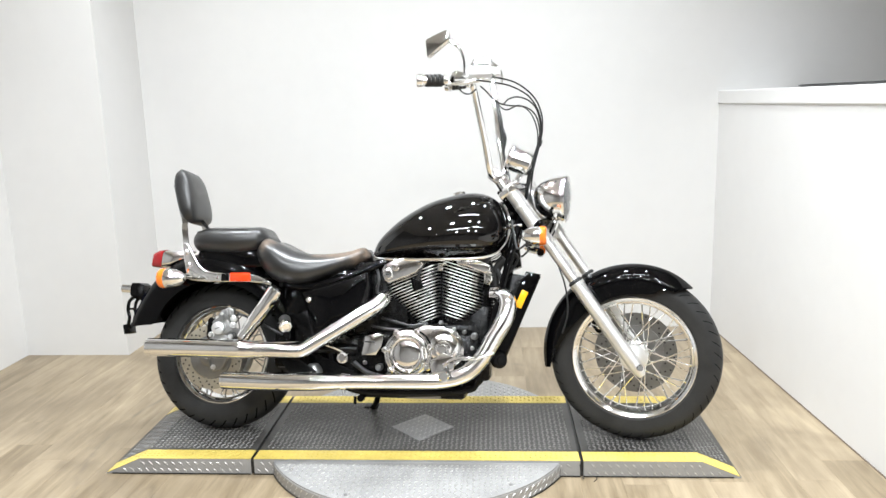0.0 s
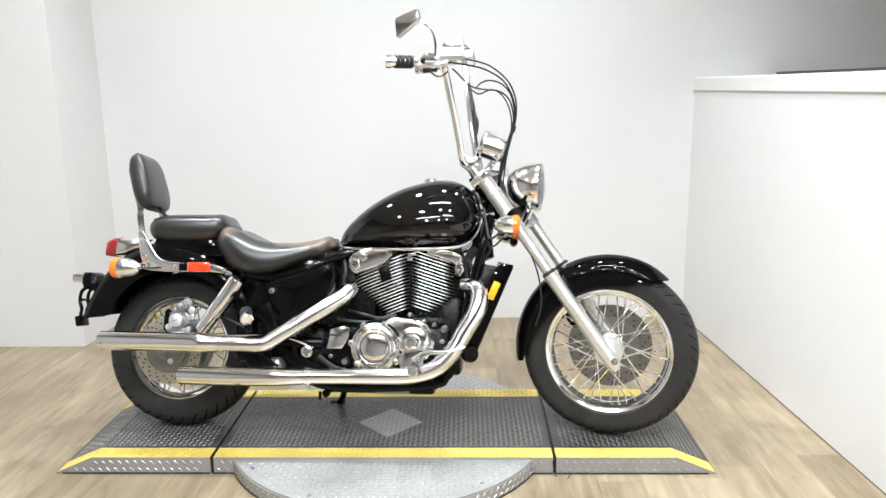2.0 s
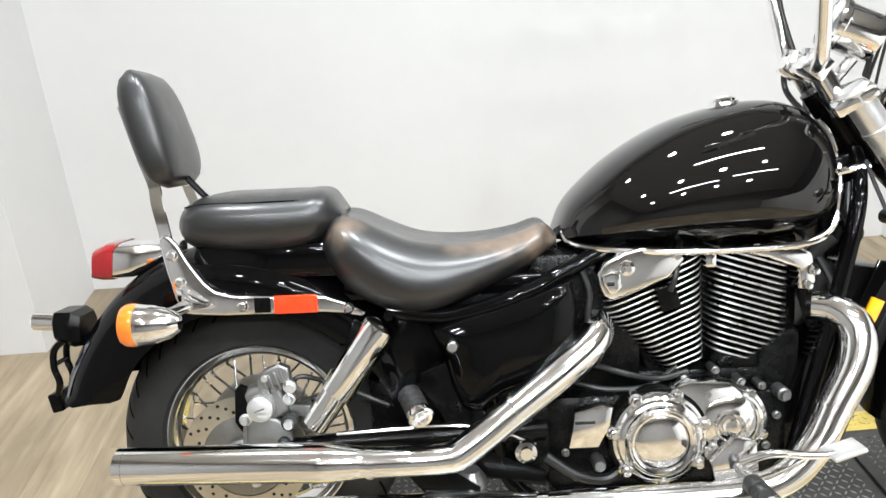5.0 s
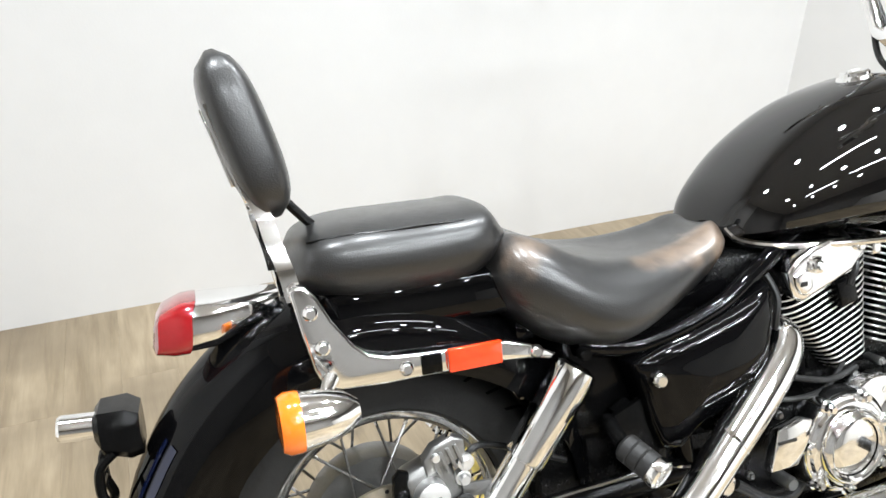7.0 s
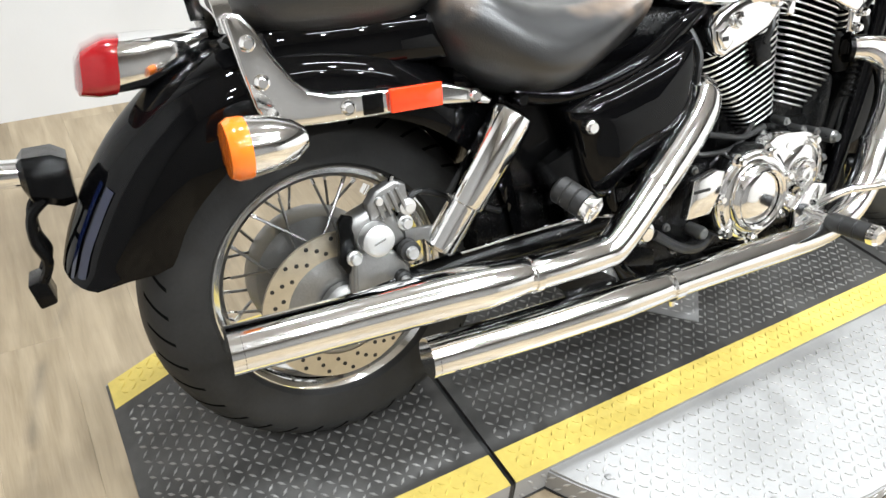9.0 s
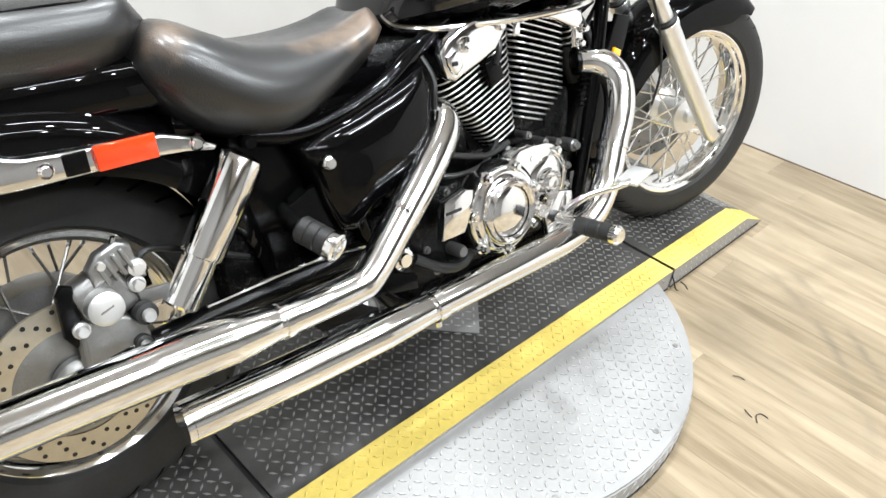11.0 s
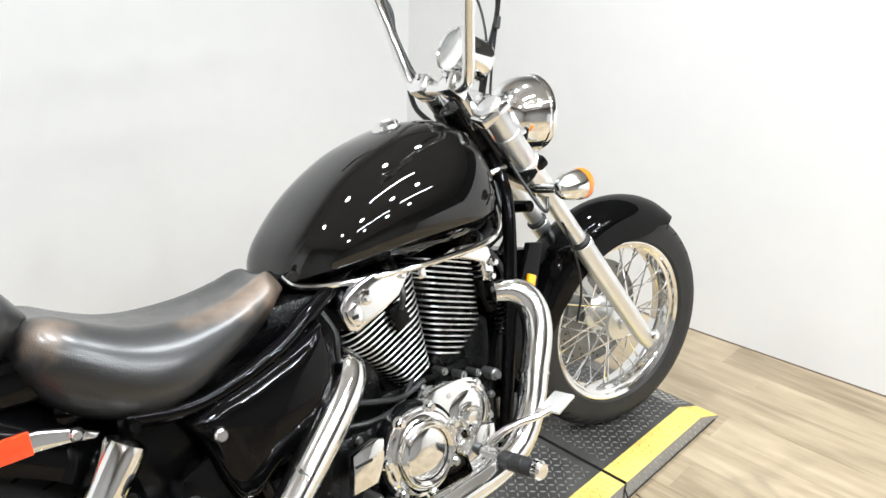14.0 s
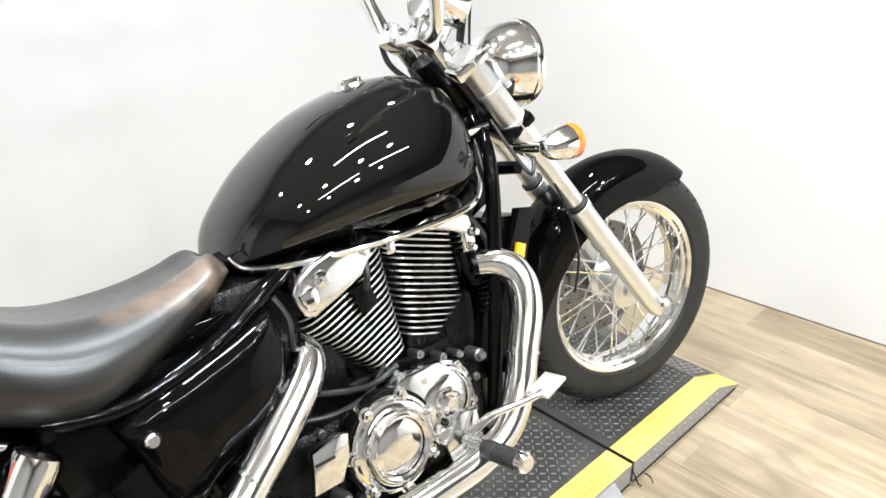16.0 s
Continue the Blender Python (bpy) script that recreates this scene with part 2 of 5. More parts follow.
def g_box(x0, x1, y0, y1, z0, z1, bevel=0.0, seg=2):
    bm = bmesh.new()
    bmesh.ops.create_cube(bm, size=1, matrix=Matrix.Translation(((x0 + x1) / 2, (y0 + y1) / 2, (z0 + z1) / 2))
                          @ Matrix.Diagonal((x1 - x0, y1 - y0, z1 - z0, 1)))
    if bevel:
        bmesh.ops.bevel(bm, geom=bm.edges[:], offset=bevel, segments=seg, profile=0.5, affect="EDGES")
    return g_out(bm)


def g_out(bm):
    bm.verts.index_update()
    out = [v.co.copy() for v in bm.verts], [tuple(v.index for v in f.verts) for f in bm.faces]
    bm.free()
    return out


def g_plate(pts, y0, y1, bevel=0.002, seg=2):
    """A polygon in the xz plane, thickened from y0 to y1."""
    bm = bmesh.new()
    f = bm.faces.new([bm.verts.new((x, y0, z)) for x, z in pts])
    r = bmesh.ops.extrude_face_region(bm, geom=[f])
    bmesh.ops.translate(bm, verts=[v for v in r["geom"] if isinstance(v, bmesh.types.BMVert)], vec=(0, y1 - y0, 0))
    if bevel:
        es = [e for e in bm.edges if abs(e.verts[0].co.y - e.verts[1].co.y) < 1e-6]
        bmesh.ops.bevel(bm, geom=es, offset=bevel, segments=seg, profile=0.5, affect="EDGES")
    return g_out(bm)


def smooth_path(pts, n=8):
    """A rounded line through points (Catmull-Rom)."""
    p = [Vector(q) for q in pts]
    if len(p) < 3:
        return p
    out = []
    for i in range(len(p) - 1):
        a, b, c, d = p[max(i - 1, 0)], p[i], p[i + 1], p[min(i + 2, len(p) - 1)]
        for k in range(n):
            t = k / n
            out.append(0.5 * (2 * b + (c - a) * t + (2 * a - 5 * b + 4 * c - d) * t * t + (3 * b - a - 3 * c + d) * t ** 3))
    return out + [p[-1]]


def g_tube(pts, r, sides=16, cap=True, n=8, curved=True):
    """A round tube along points; r is one radius or one for each point given."""
    path = smooth_path(pts, n) if curved else [Vector(q) for q in pts]
    rs = [r] * len(path)
    if not isinstance(r, (int, float)):
        rs = []
        for i in range(len(path)):
            u = i / (len(path) - 1) * (len(r) - 1)
            k = min(int(u), len(r) - 2)
            rs.append(r[k] + (r[k + 1] - r[k]) * (u - k))
    vs, fs = [], []
    up = None
    for i, p in enumerate(path):
        d = (path[min(i + 1, len(path) - 1)] - path[max(i - 1, 0)]).normalized()
        if up is None:
            up = d.orthogonal().normalized()
        up = (up - d * up.dot(d)).normalized()
        side = d.cross(up)
        for k in range(sides):
            a = 2 * math.pi * k / sides
            vs.append(p + rs[i] * (math.cos(a) * up + math.sin(a) * side))
    for i in range(len(path) - 1):
        for k in range(sides):
            q = (k + 1) % sides
            fs.append((i * sides + k, i * sides + q, (i + 1) * sides + q, (i + 1) * sides + k))
    if cap:
        fs.append(tuple(range(sides)))
        fs.append(tuple((len(path) - 1) * sides + k for k in range(sides)))
    return vs, fs


def g_lathe(profile, n=40, closed=False):
    """Spin (radius, offset) pairs round the y axis."""
    vs, fs = [], []
    m = len(profile)
    for i in range(n):
        a = 2 * math.pi * i / n
        vs += [Vector((r * math.cos(a), y, r * math.sin(a))) for r, y in profile]
    for i in range(n):
        j = (i + 1) % n
        for k in range(m if closed else m - 1):
            q = (k + 1) % m
            fs.append((i * m + k, i * m + q, j * m + q, j * m + k))
    return vs, fs


def along(p, d, spin=0):
    """A pose at p that carries the y axis to direction d."""
    q = Vector((0, 1, 0)).rotation_difference(Vector(d).normalized())
    return Matrix.Translation(p) @ q.to_matrix().to_4x4() @ Matrix.Rotation(spin, 4, "Y")


def g_loft(rings, cap=True):
    """Skin closed rings of equal length."""
    m = len(rings[0])
    vs = [Vector(p) for r in rings for p in r]
    fs = []
    for i in range(len(rings) - 1):
        for k in range(m):
            q = (k + 1) % m
            fs.append((i * m + k, i * m + q, (i + 1) * m + q, (i + 1) * m + k))
    if cap:
        fs += [tuple(range(m)), tuple((len(rings) - 1) * m + k for k in range(m))]
    return vs, fs


def curve_at(table, x):
    """A smooth reading of (x, value) pairs."""
    n = len(table)
    if x <= table[0][0]:
        return table[0][1]
    for i in range(n - 1):
        if x <= table[i + 1][0]:
            a, b = table[i], table[i + 1]
            h = b[0] - a[0]
            t = (x - a[0]) / h
            ma = (b[1] - table[max(i - 1, 0)][1]) / (b[0] - table[max(i - 1, 0)][0])
            mb = (table[min(i + 2, n - 1)][1] - a[1]) / (table[min(i + 2, n - 1)][0] - a[0])
            return ((2 * t ** 3 - 3 * t * t + 1) * a[1] + (t ** 3 - 2 * t * t + t) * h * ma
                    + (3 * t * t - 2 * t ** 3) * b[1] + (t ** 3 - t * t) * h * mb)
    return table[-1][1]


# ---- room ----
XR, YB, XL, YP, XP, YN = 1.672, 1.58, -2.33, 1.10, -1.74, -5.0


def structure(name, geo, mat, label, category, smooth=False):
    return tagged(part(name, finish(name, *geo, mat, smooth)), label, category, kind="structure")


structure("wall_back", g_box(XP, 4.2, YB, YB + 0.15, 0, CEIL), M_WALL, "plain white painted back wall behind the motorcycle", "wall")
structure("wall_pier", g_box(XL - 0.15, XP, YP, YB + 0.15, 0, CEIL), M_WALL, "white painted wall pier standing forward of the back wall", "wall")
structure("wall_left", g_box(XL - 0.15, XL, -.3, YP, 0, CEIL), M_WALL, "white painted side wall", "wall")
# unseen continuation of the side wall, kept dim so chrome and paint reflect less
structure("wall_side", g_box(XL - 0.15, XL, YN, -.3, 0, CEIL), M_DIMWALL, "unseen dim grey side wall added to darken reflections", "wall")
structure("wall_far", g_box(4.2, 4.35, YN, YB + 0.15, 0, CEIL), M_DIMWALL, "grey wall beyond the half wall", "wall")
structure("wall_front", g_box(XL - 0.15, 4.35, YN - 0.15, YN, 0, CEIL), M_DIMWALL, "unseen dim grey wall closing the showroom", "wall")
structure("ceiling", g_box(XL - 0.15, 4.35, YN - 0.15, YB + 0.15, CEIL, CEIL + 0.12), M_CEIL, "plain grey ceiling with lamps", "ceiling")
# the half wall runs a few degrees off the square
SLANT = Matrix.Translation((XR, 0, 0)) @ Matrix.Rotation(math.atan(.055), 4, "Z") @ Matrix.Translation((-XR, 0, 0))
structure("wall_half", moved(g_box(XR, XR + 0.32, YN, YB + .08, 0, 1.300), SLANT), M_WALL, "white half-height partition wall with a ledge", "wall")
structure("trim_ledge", moved(g_box(XR - 0.010, XR + 0.36, YN, YB + .08, 1.300, 1.372, 0.006), SLANT), M_WALL, "white painted cap ledge on the half wall", "ledge")
# dark brown strip stands for the shadow gap where wall meets floor
structure("wall_foot_strip", moved(g_box(XR - 0.003, XR, YN, YB, 0, 0.005), SLANT), M_BASE, "thin dark strip for the shadow gap between white wall and wooden floor", "joint")

floor = structure("floor", g_box(XL - 0.15, 4.35, YN - 0.15, YB + 0.15, -0.12, -0.006), M_SUB,
                  "light oak plank floor with grain and scuffs", "floor")


def lamp_body(x, y, sx, sy):
    lamp = thing("ceiling_lamp", "slim white ceiling lamp with a frosted diffuser", "lamp", Matrix.Translation((x, y, CEIL)), "ceiling lamps")
    fr = join(g_box(-sx / 2 - .02, sx / 2 + .02, -sy / 2 - .02, -sy / 2, -.03, 0), g_box(-sx / 2 - .02, sx / 2 + .02, sy / 2, sy / 2 + .02, -.03, 0),
              g_box(-sx / 2 - .02, -sx / 2, -sy / 2, sy / 2, -.03, 0), g_box(sx / 2, sx / 2 + .02, -sy / 2, sy / 2, -.03, 0))
    part("lamp_frame", finish("lamp_frame", *fr, M_DIFF, False), lamp)
    part("diffuser", finish("diffuser", *g_box(-sx / 2, sx / 2, -sy / 2, sy / 2, -.012, 0), M_DIFF, False), lamp)


for x, y in SPOTS:
    lamp_body(x, y, 0.12, 0.12)
for x, y in TUBES:
    lamp_body(x, y, 1.2, 0.04)

# thin dark line along the ledge top, built as a slim black tube
strip = tagged(part("ledge_dark_strip", finish("ledge_dark_strip", *moved(g_tube([(XR + .02, -.4, 1.378), (XR + .05, .2, 1.378), (XR + .03, .62, 1.378), (XR + .06, .74, 1.378)], 0.006, 8), SLANT), M_CABLE)),
               "thin black strip along the white ledge", "cable")

# ---- turntable platform ----
TOP = 0.062
Y0, Y1 = -0.262, 0.345
platform = thing("turntable_platform", "tread-plate turntable with black deck and yellow edge lines on the floor", "platform")


def g_prism(profile, y0, y1):
    """A side outline in xz, stretched from y0 to y1."""
    n = len(profile)
    vs = [Vector((x, y0, z)) for x, z in profile] + [Vector((x, y1, z)) for x, z in profile]
    fs = [tuple(range(n)), tuple(range(2 * n - 1, n - 1, -1))] + [(i, (i + 1) % n, n + (i + 1) % n, n + i) for i in range(n)]
    return vs, fs


SECTIONS = {"ramp_rear": [(-1.165, 0), (-1.165, .003), (-1.03, TOP), (-.603, TOP), (-.603, 0)],
            "deck_middle": [(-.591, 0), (-.591, TOP), (.613, TOP), (.613, 0)],
            "ramp_front": [(.625, 0), (.625, TOP), (1.045, TOP), (1.185, .003), (1.185, 0)]}
SEC = {}
for nm, prof in SECTIONS.items():
    SEC[nm] = part(nm, finish(nm, *g_prism(prof, Y0 + .004, Y1 - .004), M_DECK, False), platform)
    for side, y in (("front", Y0), ("back", Y1)):
        part("edge_plate", finish("edge_plate", *g_prism(prof, y - (.004 if side == "back" else 0), y + (.004 if side == "front" else 0)), M_STEEL, False), SEC[nm])


def height(x):
    if x < -1.03:
        return .003 + (x + 1.165) / .135 * (TOP - .003)
    if x > 1.045:
        return .003 + (1.185 - x) / .14 * (TOP - .003)
    return TOP


def g_stripe(x0, x1, y0, y1, lift):
    xs = sorted({x0, x1, *[v for v in (-1.03, 1.045) if x0 < v < x1]})
    top = [(x, height(x) + lift) for x in xs]
    return g_prism(top + [(x, z - lift - .0005) for x, z in reversed(top)], y0, y1)


for y0, y1 in ((Y0, Y0 + .072), (Y1 - .075, Y1)):
    for nm, x0, x1 in (("ramp_rear", -1.16, -.603), ("deck_middle", -.591, .613), ("ramp_front", .625, 1.18)):
        part("yellow_line", finish("yellow_line", *g_stripe(x0, x1, y0, y1, .0012), M_YELLOW, False), SEC[nm], "bright yellow painted edge line")

# round turning plate below the deck, seen as two segments
CX, CY, CR, CH = 0.012, 0.023, 0.600, 0.054


def g_disc(r, z0, z1, n=96):
    vs = [Vector((CX + r * math.cos(2 * math.pi * i / n), CY + r * math.sin(2 * math.pi * i / n), z)) for z in (z0, z1) for i in range(n)]
    return vs, [tuple(range(n)), tuple(range(2 * n - 1, n - 1, -1))] + [(i, (i + 1) % n, n + (i + 1) % n, n + i) for i in range(n)]


disc = part("turning_plate", finish("turning_plate", *g_disc(CR, 0.002, CH), M_STEEL, True), platform, "round bright steel tread plate")
part("rim_band", finish("rim_band", *g_disc(CR + .003, 0.0, CH - .006), M_STEEL, True), disc)
dm = .128
part("diamond_plate", finish("diamond_plate", *moved(g_box(-dm * .7071, dm * .7071, -dm * .7071, dm * .7071, TOP, TOP + .0022),
     Matrix.Translation((.015, .022, 0)) @ Matrix.Rotation(radians(45), 4, "Z")), M_STEEL, False), SEC["deck_middle"], "bare steel diamond on the black deck")
for nm, x in (("ramp_rear", -.597), ("ramp_front", .619)):
    part("joint_cable", finish("joint_cable", *g_box(x - .0045, x + .0045, Y0 + .002, Y1 - .002, .004, TOP - .006), M_CABLE, False), SEC[nm])
hook = [(.612, Y0 - .002, .05), (.615, Y0 - .012, .03), (.618, Y0 - .02, .012), (.624, Y0 - .026, .006)]
part("joint_cable", finish("joint_cable", *g_tube(hook, .002, 6), M_CABLE), SEC["ramp_front"])


def treads(name, mat, parent, inside, zf, pitch=.0185, x0=-1.2, x1=1.2, y0=-.62, y1=.66, h=.0022):
    """Raised lozenges in the crossing pattern of tread plate."""
    vs, fs = [], []
    nx, ny = int((x1 - x0) / pitch), int((y1 - y0) / pitch)
    for i in range(nx):
        for j in range(ny):
            x, y = x0 + (i + .5) * pitch, y0 + (j + .5) * pitch
            if not inside(x, y):
                continue
            a = radians(45 if (i + j) % 2 else -45)
            u, w = Vector((math.cos(a), math.sin(a))), Vector((-math.sin(a), math.cos(a)))
            k = len(vs)
            for e, f, q in ((-.0125, 0, 0), (0, -.0038, 0), (.0125, 0, 0), (0, .0038, 0), (-.008, 0, h), (0, -.0020, h), (.008, 0, h), (0, .0020, h)):
                px, py = x + (u.x * e + w.x * f) * pitch / .0265, y + (u.y * e + w.y * f) * pitch / .0265
                vs.append(Vector((px, py, zf(px) + q)))
            fs += [(k, k + 1, k + 5, k + 4), (k + 1, k + 2, k + 6, k + 5), (k + 2, k + 3, k + 7, k + 6), (k + 3, k, k + 4, k + 7), (k + 4, k + 5, k + 6, k + 7)]
    me = bpy.data.meshes.new(name)
    me.from_pydata([tuple(v) for v in vs], [], fs)
    me.materials.append(mat)
    return tagged(part(name, me, parent), kind="stuff")


def in_diamond(x, y):
    return abs(x - .015) + abs(y - .022) < dm


for nm, xa, xb in (("ramp_rear", -1.15, -.62), ("deck_middle", -.575, .597), ("ramp_front", .642, 1.17)):
    treads("tread", M_TREAD, SEC[nm], lambda x, y: xa < x < xb and Y0 + .085 < y < Y1 - .088 and not in_diamond(x, y), height)
    treads("tread", M_YELLOW, SEC[nm], lambda x, y: xa < x < xb and (Y0 + .012 < y < Y0 + .062 or Y1 - .065 < y < Y1 - .012), lambda x: height(x) + .001)
treads("tread", M_LUG, disc, lambda x, y: math.hypot(x - CX, y - CY) < CR - .014 and (y < Y0 - .012 or y > Y1 + .012), lambda x: CH, .0200)
treads("tread", M_LUG, SEC["deck_middle"], lambda x, y: abs(x - .015) + abs(y - .022) < dm - .012, lambda x: TOP + .0021, h=.0014)


def side_lugs(at, spots, parent, slope):
    """Raised slanting lugs on an upright plate; at(u, z) gives the place and the outward way."""
    vs, fs = [], []
    for u, z in spots:
        k = len(vs)
        for e, f, q in ((-.010, 0, 0), (0, -.0026, 0), (.010, 0, 0), (0, .0026, 0), (-.0065, 0, .0016), (0, -.0014, .0016), (.0065, 0, .0016), (0, .0014, .0016)):
            du, dz = (e - f * slope) * .78, (e * slope + f) * .78
            p, out = at(u + du, z + dz)
            vs.append(p + out * q)
        fs += [(k, k + 1, k + 5, k + 4), (k + 1, k + 2, k + 6, k + 5), (k + 2, k + 3, k + 7, k + 6), (k + 3, k, k + 4, k + 7), (k + 4, k + 5, k + 6, k + 7)]
    me = bpy.data.meshes.new("tread")
    me.from_pydata([tuple(v) for v in vs], [], fs)
    me.materials.append(M_LUG)
    tagged(part("tread", me, parent), kind="stuff")


for nm, xa, xb in (("ramp_rear", -1.13, -.615), ("deck_middle", -.585, .605), ("ramp_front", .635, 1.15)):
    spots = [(xa + .012 + k * .029 + (.0145 if z > .03 else 0), z) for z in (.016, .044) for k in range(int((xb - xa - .02) / .029)) if z + .012 < height(xa + .012 + k * .029 + .01)]
    side_lugs(lambda u, z: (Vector((u, Y0 - .0002, z)), Vector((0, -1, 0))), spots, SEC[nm], -1)
    # black strip at the plate's foot, drawn in for the shadow line
    part("base_shadow_line", finish("base_shadow_line", *g_box(xa - .01, xb + .008, Y0 - .0025, Y0 - .0004, .0005, .0045), M_CABLE, False), SEC[nm])
side_lugs(lambda u, z: (Vector((CX + (CR + .0031) * math.cos(u / CR), CY + (CR + .0031) * math.sin(u / CR), z)), Vector((math.cos(u / CR), math.sin(u / CR), 0))),
          [(math.pi * CR + k * .029 + (.0145 if z > .025 else 0), z) for z in (.013, .037) for k in range(int(math.pi * CR / .029))], disc, 1)
# the same drawn shadow line round the turning plate
part("base_shadow_line", finish("base_shadow_line", *g_disc(CR + .0055, 0.0005, .0045), M_CABLE, True), disc)
for a in range(12):
    ang = radians(a * 30 + 8)
    x, y = CX + (CR - .035) * math.cos(ang), CY + (CR - .035) * math.sin(ang)
    if y < Y0 - .02 or y > Y1 + .02:
        part("screw", finish("screw", *moved(g_lathe([(0, .003), (.006, .002), (.007, 0)], 10), Matrix.Translation((x, y, CH)) @ Matrix.Rotation(radians(90), 4, "X")), M_CAST), disc)

# bits of black wire and rubber lying on the boards beside the plate
for pts in ([(.440, -.548, .002), (.447, -.560, .004), (.450, -.574, .002)], [(.360, -.620, .002), (.352, -.630, .004), (.350, -.642, .002)], [(.344, -.658, .002), (.362, -.646, .003), (.376, -.652, .003), (.377, -.668, .002)],
            [(.672, -.270, .002), (.668, -.286, .003), (.657, -.300, .002)]):
    tagged(part("wire_scrap", finish("wire_scrap", *g_tube(pts, .0011, 6, n=5), M_CABLE)), "short curled scrap of black wire on the floor", "scrap", "scraps on the floor")

# ---- motorcycle ----
BK = (Matrix.Translation((-.822, -.03, .060)) @ Matrix.Rotation(radians(-3.6), 4, "Z") @ Matrix.Rotation(radians(-16), 4, "X"))
moto = thing("motorcycle", "black chrome-trimmed cruiser with tall handlebars leaning on its side stand", "motorcycle", BK)
FX, FR, RX, RR, RZ = 1.660, .318, .010, .304, .312
# the front wheel is steered towards its right and stands straighter than the frame
STEER = Matrix.Translation((FX, .013, .337)) @ Matrix.Rotation(radians(-10.6), 4, "Z") @ Matrix.Rotation(radians(9), 4, "X")
REAR = Matrix.Translation((RX, 0, RZ)) @ Matrix.Rotation(radians(3.2), 4, "X")
REAR_WHEEL = Matrix.Translation((.022, .045, .313)) @ Matrix.Rotation(radians(-1.5), 4, "X")


def hub_pose(x):
    return STEER if x > 1 else REAR


def upright(geo, x, R, pose_at=None):
    return moved(geo, (pose_at or hub_pose(x)) @ Matrix.Translation((-x, 0, -R)))


def P(name, geo, mat, parent=None, label="", angle=35):
    return part(name, finish(name, *geo, mat, True, angle), parent or moto, label)


def tyre_profile(R, rim, w):
    """Cross-section of a tyre: sidewalls bulge, tread crown is round."""
    out = []
    for k in range(25):
        a = -math.pi * 0.5 + math.pi * k / 24
        y = w * math.sin(a)
        c = math.cos(a)
        r = rim + .006 + (R - rim - .006) * (c ** 0.62 if c > 0 else 0)
        out.append((r, y * (1 - .12 * (1 - c) ** 3)))
    return out + [(rim - .004, w * .72), (rim - .004, -w * .72)]


def wheel(name, x, R, rim, w, hub_w, spokes, seed):
    c = STEER if x > 1 else REAR_WHEEL
    e = c @ Matrix.Translation((-x, 0, -R))
    half = [(rim + .004, .70), (rim + .0035, .765), (rim - .003, .780), (rim - .0070, .745), (rim - .0120, .700), (rim - .0135, .57), (rim - .0160, .53), (rim - .0215, .50),
            (rim - .0230, .42), (rim - .0250, .26), (rim - .029, .10)]
    prof = [(r, -w * k) for r, k in half] + [(r, w * k) for r, k in reversed(half)] + [(rim - .003, w * .60), (rim - .012, w * .40), (rim - .016, 0), (rim - .012, -w * .40), (rim - .003, -w * .60)]
    wh = P(name, moved(g_lathe(prof, 80, True), c), M_CHROME, None, "chrome wire-spoked wheel", 25)
    ty = P("tyre", moved(g_lathe(tyre_profile(R, rim, w), 80, True), c), M_RUBBER, wh, "black rubber road tyre")
    P("hub", moved(g_lathe([(0, -hub_w - .012), (.018, -hub_w - .012), (.022, -hub_w), (.050, -hub_w + .004), (.053, -hub_w + .012), (.050, -hub_w + .017), (.036, -hub_w + .024), (.032, 0),
                            (.036, hub_w - .024), (.050, hub_w - .017), (.053, hub_w - .012), (.050, hub_w - .004), (.022, hub_w), (.018, hub_w + .012), (0, hub_w + .012)], 32), c), M_ALU, wh)
    # spokes: two crossing families on each flange, the rear ones in shaded steel
    base = finish("spoke", *g_tube([(0, 0, 0), (0, 1, 0)], .0026, 6, curved=False), M_CHROME if x > 1 else M_SPOKE)
    nip = finish("nipple", *g_tube([(0, 0, 0), (0, .014, 0)], .0033, 6, curved=False), M_CHROME)
    n = spokes
    for i in range(n):
        side = -1 if i % 2 else 1
        lean = 1 if (i // 2) % 2 else -1
        a = 2 * math.pi * i / n
        ah = a + lean * radians(62)
        p = Vector((x + .044 * math.cos(ah), side * (hub_w - .010), R + .044 * math.sin(ah)))
        q = Vector((x + (rim - .026) * math.cos(a), side * w * .12, R + (rim - .026) * math.sin(a)))
        d = q - p
        part("spoke", base, wh, "", e @ along(p, d) @ Matrix.Diagonal((1, d.length, 1, 1)))
        part("nipple", nip, wh, "", e @ along(q - d.normalized() * .014, d))
    return wh, ty


front, ftyre = wheel("front_wheel", FX, FR, .2295, .060, .052, 40, 1)
rear, rtyre = wheel("rear_wheel", RX, .298, .196, .080, .066, 36, 2)


